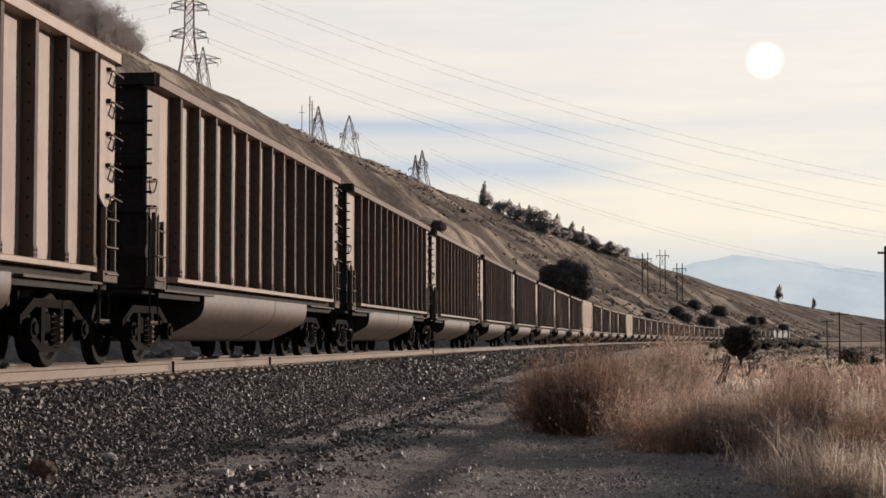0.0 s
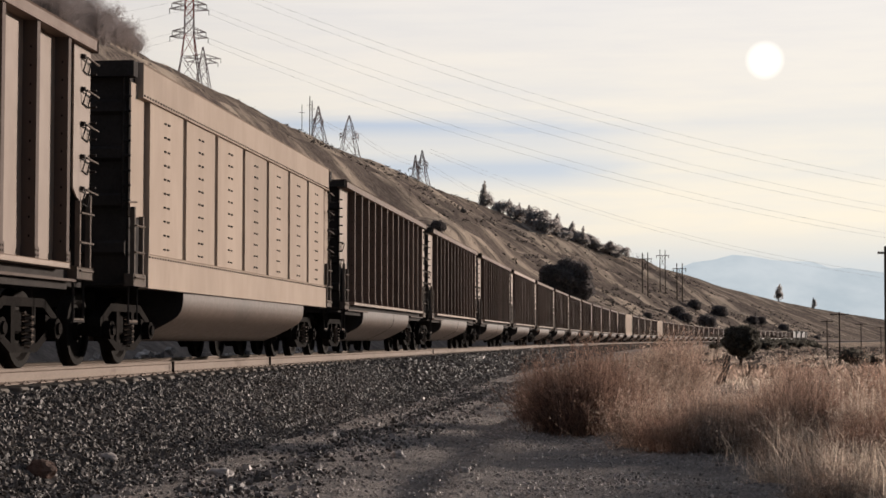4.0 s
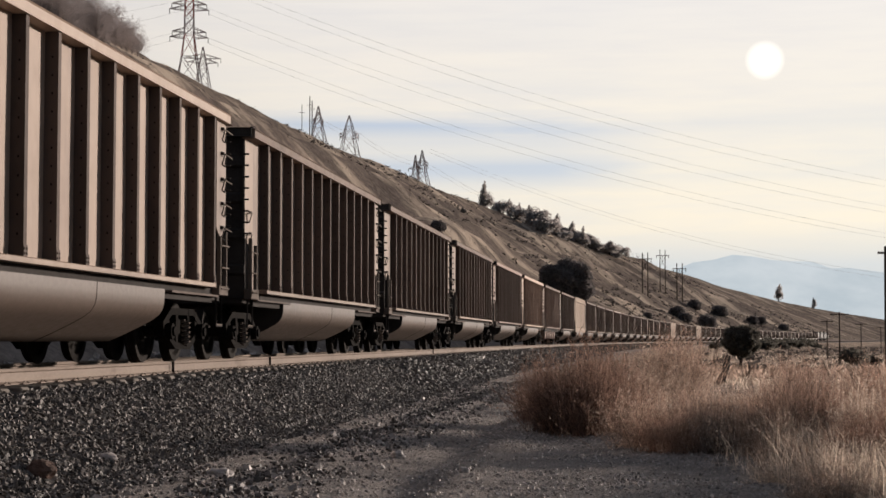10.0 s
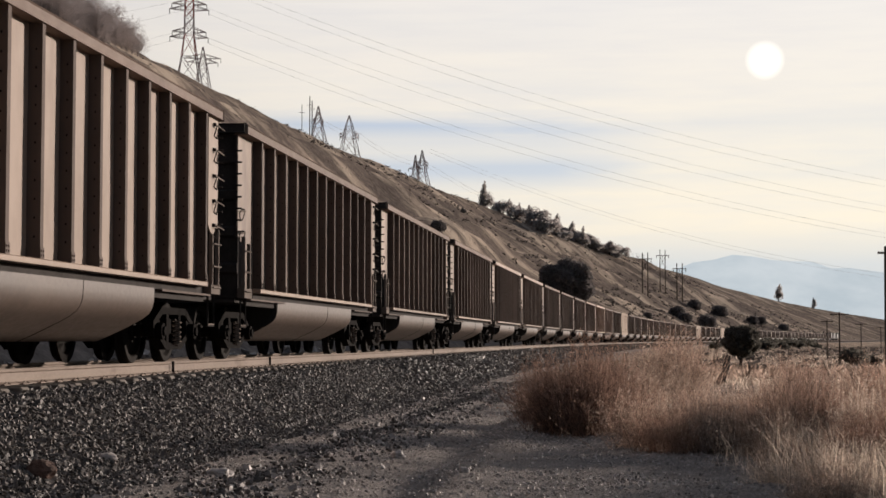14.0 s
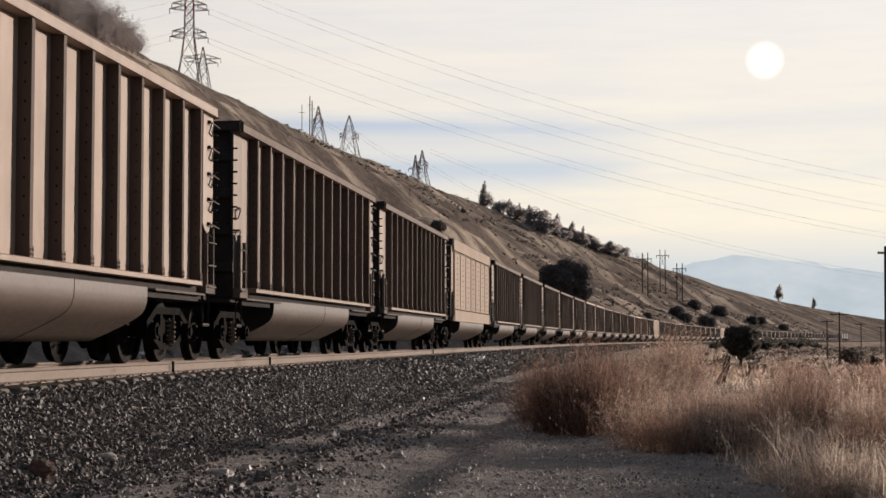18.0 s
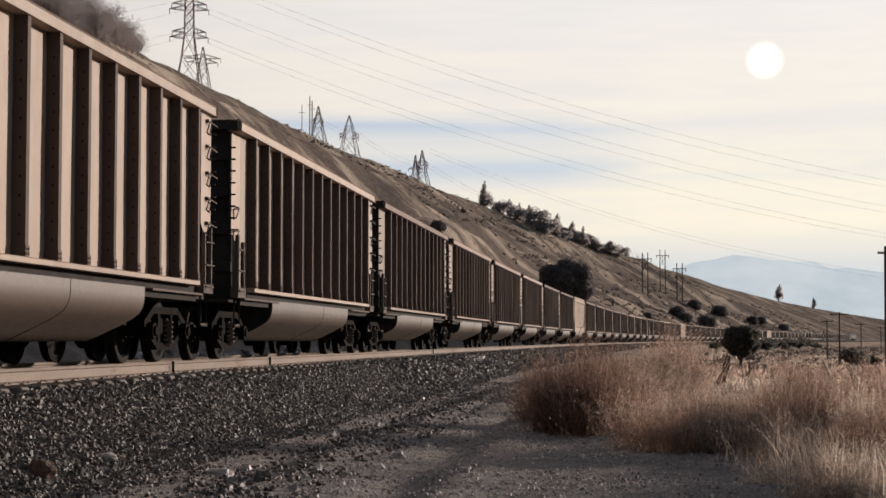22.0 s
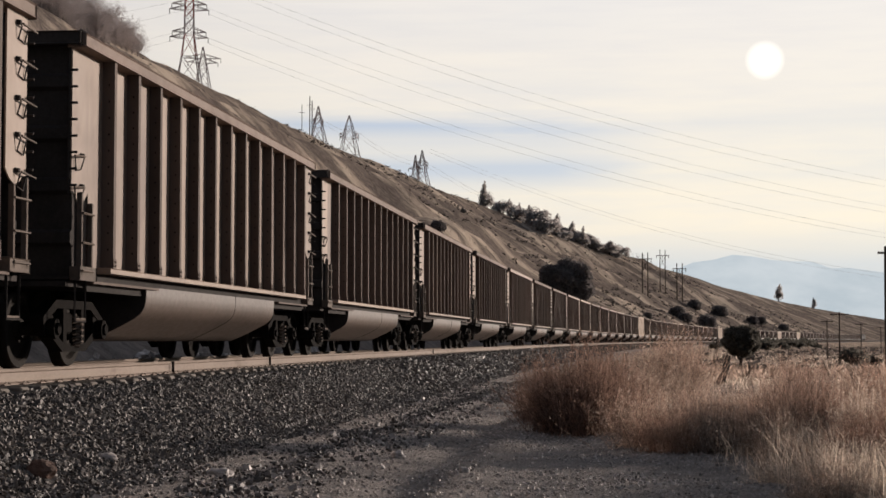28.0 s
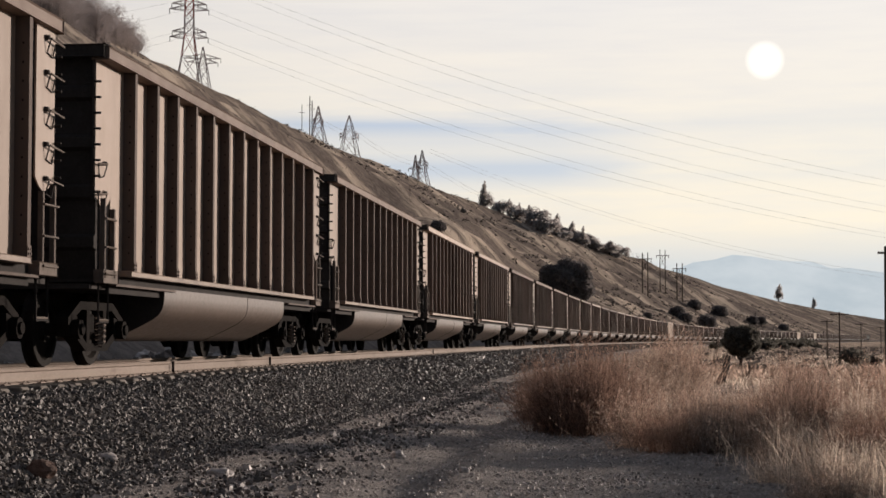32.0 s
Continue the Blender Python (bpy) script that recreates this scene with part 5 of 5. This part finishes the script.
# tufts and sagebrush dotted over the slopes and flats
def tufts(name, label, category, seed, n, s_range, u_range, sizes, material, flat=0.25, patch=(0.03, 0.06), power=1.2):
    r = np.random.RandomState(seed)
    s = s_range[0] + (s_range[1] - s_range[0]) * r.rand(n) ** power
    u = u_range[0] + (u_range[1] - u_range[0]) * r.rand(n) ** abs(power)
    keep = value_noise(s * patch[0], u * patch[1]) + 0.5 > r.rand(n) * 0.9
    s, u = s[keep], u[keep]
    n = len(s)
    x, y, h = on_line(s, u)
    z = ground(s, u)
    size = r.uniform(sizes[0], sizes[1], n) ** 1.6
    m = 10
    c = r.normal(size=(n, m, 3)) * size[:, None, None] * np.array([0.4, 0.4, flat]) + np.stack([x, y, z + size * flat], -1)[:, None, :]
    e1 = r.normal(size=(n, m, 3)) * size[:, None, None] * 0.22
    e2 = r.normal(size=(n, m, 3)) * size[:, None, None] * 0.22
    v = np.stack([c - e1, c - e2, c + e1, c + e2], 2).reshape(-1, 3)
    me = bpy.data.meshes.new(name)
    me.from_pydata(v.tolist(), [], (np.arange(n * m)[:, None] * 4 + np.arange(4)[None]).tolist())
    me.materials.append(material)
    tagged(share(name, me), label, category, kind="stuff")


tufts("hillside_scrub", "low grey-brown sagebrush scattered over the near hillside", "scrub", 19, 7000, (180, 560), (-14, -160), (0.12, 0.5), M_HEATH)
tufts("hillside_scrub", "dark low sagebrush scattered over the hillside", "scrub", 29, 9000, (480, 1300), (-14, -174), (0.25, 1.1), M_SCRUB)
tufts("field_tufts", "pale dry bunch grass over the flats", "grass", 39, 9000, (90, 900), (9, 230), (0.3, 0.95), M_WEED, 0.2, (0.05, 0.08))
tufts("field_tufts", "grey-brown brush tufts over the flats", "grass", 49, 5000, (90, 900), (9, 230), (0.3, 1.05), M_SCRUB, 0.22, (0.04, 0.07))


# ---- power lines ----
def lattice(bm, levels, r=0.1):
    """Four legs through square levels (half-width, height) with crossed bracing."""
    cs = [(-1, -1), (1, -1), (1, 1), (-1, 1)]
    for (w0, z0), (w1, z1) in zip(levels, levels[1:]):
        for i, (a, b) in enumerate(cs):
            c, d = cs[(i + 1) % 4]
            tube(bm, [(a * w0, b * w0, z0), (a * w1, b * w1, z1)], r, 4)
            tube(bm, [(a * w0, b * w0, z0), (c * w1, d * w1, z1)], r * 0.6, 3)
            tube(bm, [(c * w0, d * w0, z0), (a * w1, b * w1, z1)], r * 0.6, 3)
            tube(bm, [(a * w1, b * w1, z1), (c * w1, d * w1, z1)], r * 0.6, 3)


def arm(tower, z, w, reach, r, material):
    for e in (-1, 1):
        bm = bmesh.new()
        tip = (e * reach, 0, z + 0.3)
        for y in (-w, w):
            tube(bm, [(e * w, y, z), tip], r, 3)
            tube(bm, [(e * w, y, z + 1.6), tip], r, 3)
        for k in (0.3, 0.6):
            tube(bm, [(e * (w + (reach - w) * k), 0, z), (e * (w + (reach - w) * k), 0, z + 1.6 * (1 - k))], r * 0.7, 3)
        ar = part("cross_arm", bm, material, tower)
        bm = bmesh.new()
        tube(bm, [tip, (e * reach, 0, z - 1.4)], r * 0.9, 5)
        part("insulator", bm, M_POLE, ar)


F_PIX = 3023.0


def sky_point(px, py, d):
    return Vector(((px - 784) / F_PIX * d, d, EYE + (602 - py) / F_PIX * d))


def standing(px, d, top):
    """A foot on the land and the height that brings the top into view at that height."""
    p = bearing((px - 784) / F_PIX, d)
    return p, sky_point(px, top, d).z - p.z


def pylon(label, px, d, levels, arms, r, turn=0.0, banded=False):
    """A lattice pylon: levels and arms as (height in the view, half-width or reach) at its distance d."""
    p = bearing((px - 784) / F_PIX, d)
    t = rigid("pylon", label, "pylon", "lattice pylons on the hill", at=p)
    t.rotation_euler = (0, 0, turn)
    k = d / F_PIX
    lv = [(w * k * 0.98, sky_point(px, y, d).z - p.z) for y, w in levels]
    (w0, z0), (w1, z1) = lv[0], lv[1]
    foot = w0 + (w0 - w1) / (z1 - z0) * (z0 + 0.5)
    bm = bmesh.new()
    n = max(1, round((z0 + 0.5) / (2.2 * foot)))
    lattice(bm, [(foot + (w0 - foot) * i / n, -0.5 + (z0 + 0.5) * i / n) for i in range(n + 1)], r)
    part("leg_frame", bm, M_TOWER, t)
    for i, ((wa, za), (wb, zb)) in enumerate(zip(lv, lv[1:])):
        bm = bmesh.new()
        n = max(1, round((zb - za) / (2.4 * max(wa, 0.4))))
        lattice(bm, [(wa + (wb - wa) * q / n, za + (zb - za) * q / n) for q in range(n + 1)], r)
        red = banded and i in (1, 3, 4)
        part("mast", bm, M_TOWER_RED if red else M_TOWER, t, "faded red painted lattice mast" if red else "")
    for y, reach in arms:
        z = sky_point(px, y, d).z - p.z
        arm(t, z, float(np.interp(z, [q[1] for q in lv], [q[0] for q in lv])), reach * k, r * 0.8, M_TOWER)
    return t


pylon("tall lattice pylon with a faded red band on the crest", 331, 560, [(148, 22), (98, 13.5), (58, 8.5), (26, 8), (-4, 7.5), (-50, 6), (-85, 0.6)], [(64, 34), (54, 30), (14, 35), (4, 31), (-36, 32)], 0.16, 0.25, True)
pylon("smaller lattice angle pylon behind the tall one", 356, 640, [(148, 12), (120, 8), (104, 5), (80, 0.6)], [(109, 27), (101, 32)], 0.14, 0.3)
pylon("lattice pylon standing beyond the crest", 562, 860, [(250, 13), (225, 8), (208, 5), (186, 0.5)], [(219, 9), (212, 9)], 0.2, 0.3)
pylon("lattice pylon standing beyond the crest", 617, 900, [(274, 16), (244, 10), (222, 6), (203, 0.5)], [(243, 17), (237, 17)], 0.2, 0.3)
pylon("lattice pylon standing beyond the crest", 747, 1000, [(334, 13), (304, 7), (284, 4), (265, 0.5)], [(294, 11), (288, 11)], 0.22, 0.3)
pylon("narrow lattice pylon standing beyond the crest", 735, 960, [(328, 8), (300, 4), (274, 0.6)], [(299, 13)], 0.2, 0.3)


def mast(px, d, top, r=0.25):
    p, h = standing(px, d, top)
    m = rigid("timber_mast", "tall dark timber power pole beyond the crest", "power pole", "timber poles on the hill", at=p)
    bm = bmesh.new()
    tube(bm, [(0, 0, -0.5), (0, 0, h)], r, 6, r * 0.7)
    part("pole", bm, M_POLE, m)
    bm = bmesh.new()
    box(bm, -1.4, 1.4, -0.1, 0.1, h * 0.9, h * 0.9 + 0.2)
    part("cross_arm", bm, M_POLE, m)


for px, top in ((533, 183), (547, 168), (551, 176)):
    mast(px, 850 if px < 600 else 960, top, 0.22 if px == 533 else 0.32)


def h_frame(px, d, top, foot, gap):
    """Two-pole timber transmission frame with a long cross arm."""
    p = sky_point(px, foot, d)
    ground_z = land_at(p.x, p.y)
    h = sky_point(px, top, d).z - ground_z
    f = rigid("h_frame_pole", "two-pole timber transmission frame at the foot of the hill", "power pole", "timber frames along the hill", at=(p.x, p.y, ground_z))
    for e in (-1, 1):
        bm = bmesh.new()
        tube(bm, [(e * gap, 0, -0.5), (e * gap, 0, h)], 0.28, 6, 0.2)
        part("pole", bm, M_POLE, f)
    bm = bmesh.new()
    box(bm, -gap * 2.6, gap * 2.6, -0.15, 0.15, h * 0.86, h * 0.86 + 0.3)
    part("cross_arm", bm, M_POLE, f)
    bm = bmesh.new()
    tube(bm, [(-gap, 0, h * 0.6), (gap, 0, h * 0.84)], 0.1, 4)
    tube(bm, [(gap, 0, h * 0.6), (-gap, 0, h * 0.84)], 0.1, 4)
    part("brace", bm, M_POLE, f)
    for e in (-1, 0, 1):
        bm = bmesh.new()
        tube(bm, [(e * gap * 2.3, 0, h * 0.86), (e * gap * 2.3, 0, h * 0.86 - 1.3)], 0.12, 5)
        part("insulator", bm, M_DARK, f)


h_frame(1142, 700, 447, 522, 1.1)
h_frame(1173, 860, 442, 490, 1.3)
h_frame(1203, 760, 466, 540, 1.2)


def utility_pole(px, d, top, arm_half):
    p, h = standing(px, d, top)
    u = rigid("utility_pole", "dark timber utility pole with a cross arm on the flats", "utility pole", "utility poles on the flats", at=p)
    bm = bmesh.new()
    tube(bm, [(0, 0, -0.5), (0, 0, h)], 0.14, 8, 0.10)
    part("pole", bm, M_POLE, u)
    bm = bmesh.new()
    thick = 0.16 if d > 200 else 0.09
    box(bm, -arm_half, arm_half, -0.07, 0.07, h * 0.94, h * 0.94 + thick)
    ar = part("cross_arm", bm, M_POLE, u)
    for e in (-0.9, -0.5, 0.5, 0.9):
        bm = bmesh.new()
        tube(bm, [(e * arm_half, 0, h * 0.94 + thick), (e * arm_half, 0, h * 0.94 + thick * 1.7)], 0.025, 6)
        part("insulator", bm, M_BAR, ar)
    return p, h


POLES = [utility_pole(px, d, top, half) for px, d, top, half in ((1569, 84, 436, 0.4), (1485, 254, 552, 1.4), (1463, 340, 566, 1.2), (1523, 420, 571, 1.4), (1558, 480, 578, 1.3))]


def cable(label, a, b, sag, r=0.06, n=24):
    bm = bmesh.new()
    pts = [a.lerp(b, k / n) - Vector((0, 0, 4 * sag * (k / n) * (1 - k / n))) for k in range(n + 1)]
    tube(bm, pts, r, 4)
    ob = part("power_cable", bm, M_WIRE, None, label)
    return tagged(ob, label, "power cable", "power cables")


# spans from the tall pylon across the valley: foot height at the pylon, further on, and at the far end
for y0, y1, y2 in ((-45, 180, 317), (-34, 195, 329), (10, 229, 364), (20, 244, 375), (63, 281, 412), (73, 293, 420)):
    d = 560
    # parabola through the three heights
    xs, ys = np.array([364.0, 1000.0, 1565.0]), np.array([y0, y1, y2], float)
    c = np.polyfit(xs, ys, 2)
    end = float(np.polyval(c, 1900))
    mid = float(np.polyval(c, (364 + 1900) / 2))
    a, b = sky_point(364, y0, d), sky_point(1900, end, d)
    sag = (a.z + b.z) / 2 - sky_point(1132, mid, d).z
    cable("aluminium power cable slung from the tall pylon", a, b, sag, 0.025, 40)
for xa, ya, xb, yb in ((297, 0, 60, 40), (312, 16, 60, 72), (316, 51, 90, 100), (316, 64, 100, 112)):
    cable("aluminium power cable running back over the crest", sky_point(xa, ya, 560), sky_point(xb, yb, 600), 0.6, 0.025, 10)
for dy in (0, 7):
    cable("thin power cable between the hill pylons", sky_point(566, 208 + dy, 860), sky_point(617, 232 + dy, 900), 0.8, 0.05, 10)
    cable("thin power cable between the hill pylons", sky_point(624, 226 + dy, 900), sky_point(745, 288 + dy, 1000), 3.0, 0.05, 12)
    cable("thin power cable running down the hill", sky_point(752, 285 + dy, 1000), sky_point(1142, 453 + dy * 0.5, 700), 5.0, 0.035, 20)
    cable("thin power cable high over the valley", sky_point(760, 262 + dy, 1000), sky_point(1620, 492 + dy, 900), 10.0, 0.035, 30)
for k in (-0.9, 0.9):
    for (p, h), (q, g) in zip(POLES[1:2], POLES[2:3]):
        cable("thin cable between the utility poles", p + Vector((k, 0, h * 0.94 + 0.3)), q + Vector((k, 0, g * 0.94 + 0.3)), 1.2, 0.012, 12)


# ---- what moves ----
def turning(rows, gone, radius=0.457):
    """Rows for a wheelset: it turns by the way the wagon has gone."""
    return [(t, pose(rows[0], rows[1], rows[2], 0, math.degrees(gone(t) / radius), 0)) for t in rows[3]]


def motions():
    for car, s in TRAIN:
        walk(car, [(float(t), train_pose(s + travelled(t))) for t in range(33)])
        # the wheels roll; keyed through the seconds in which the wagon passes close by
        close = [k / FPS for k in range(0, 32 * FPS + 1) if 4.0 < s + travelled(k / FPS) < 58.0]
        if not close:
            continue
        times = sorted({0.0, *close, 32.0})
        for wheelset in car.children_recursive:
            if wheelset.name.startswith("wheelset"):
                x, y, z = wheelset.location
                walk(wheelset, turning((x, y, z, times), lambda t: travelled(min(max(t, close[0]), close[-1])) - travelled(close[0])))


motions()
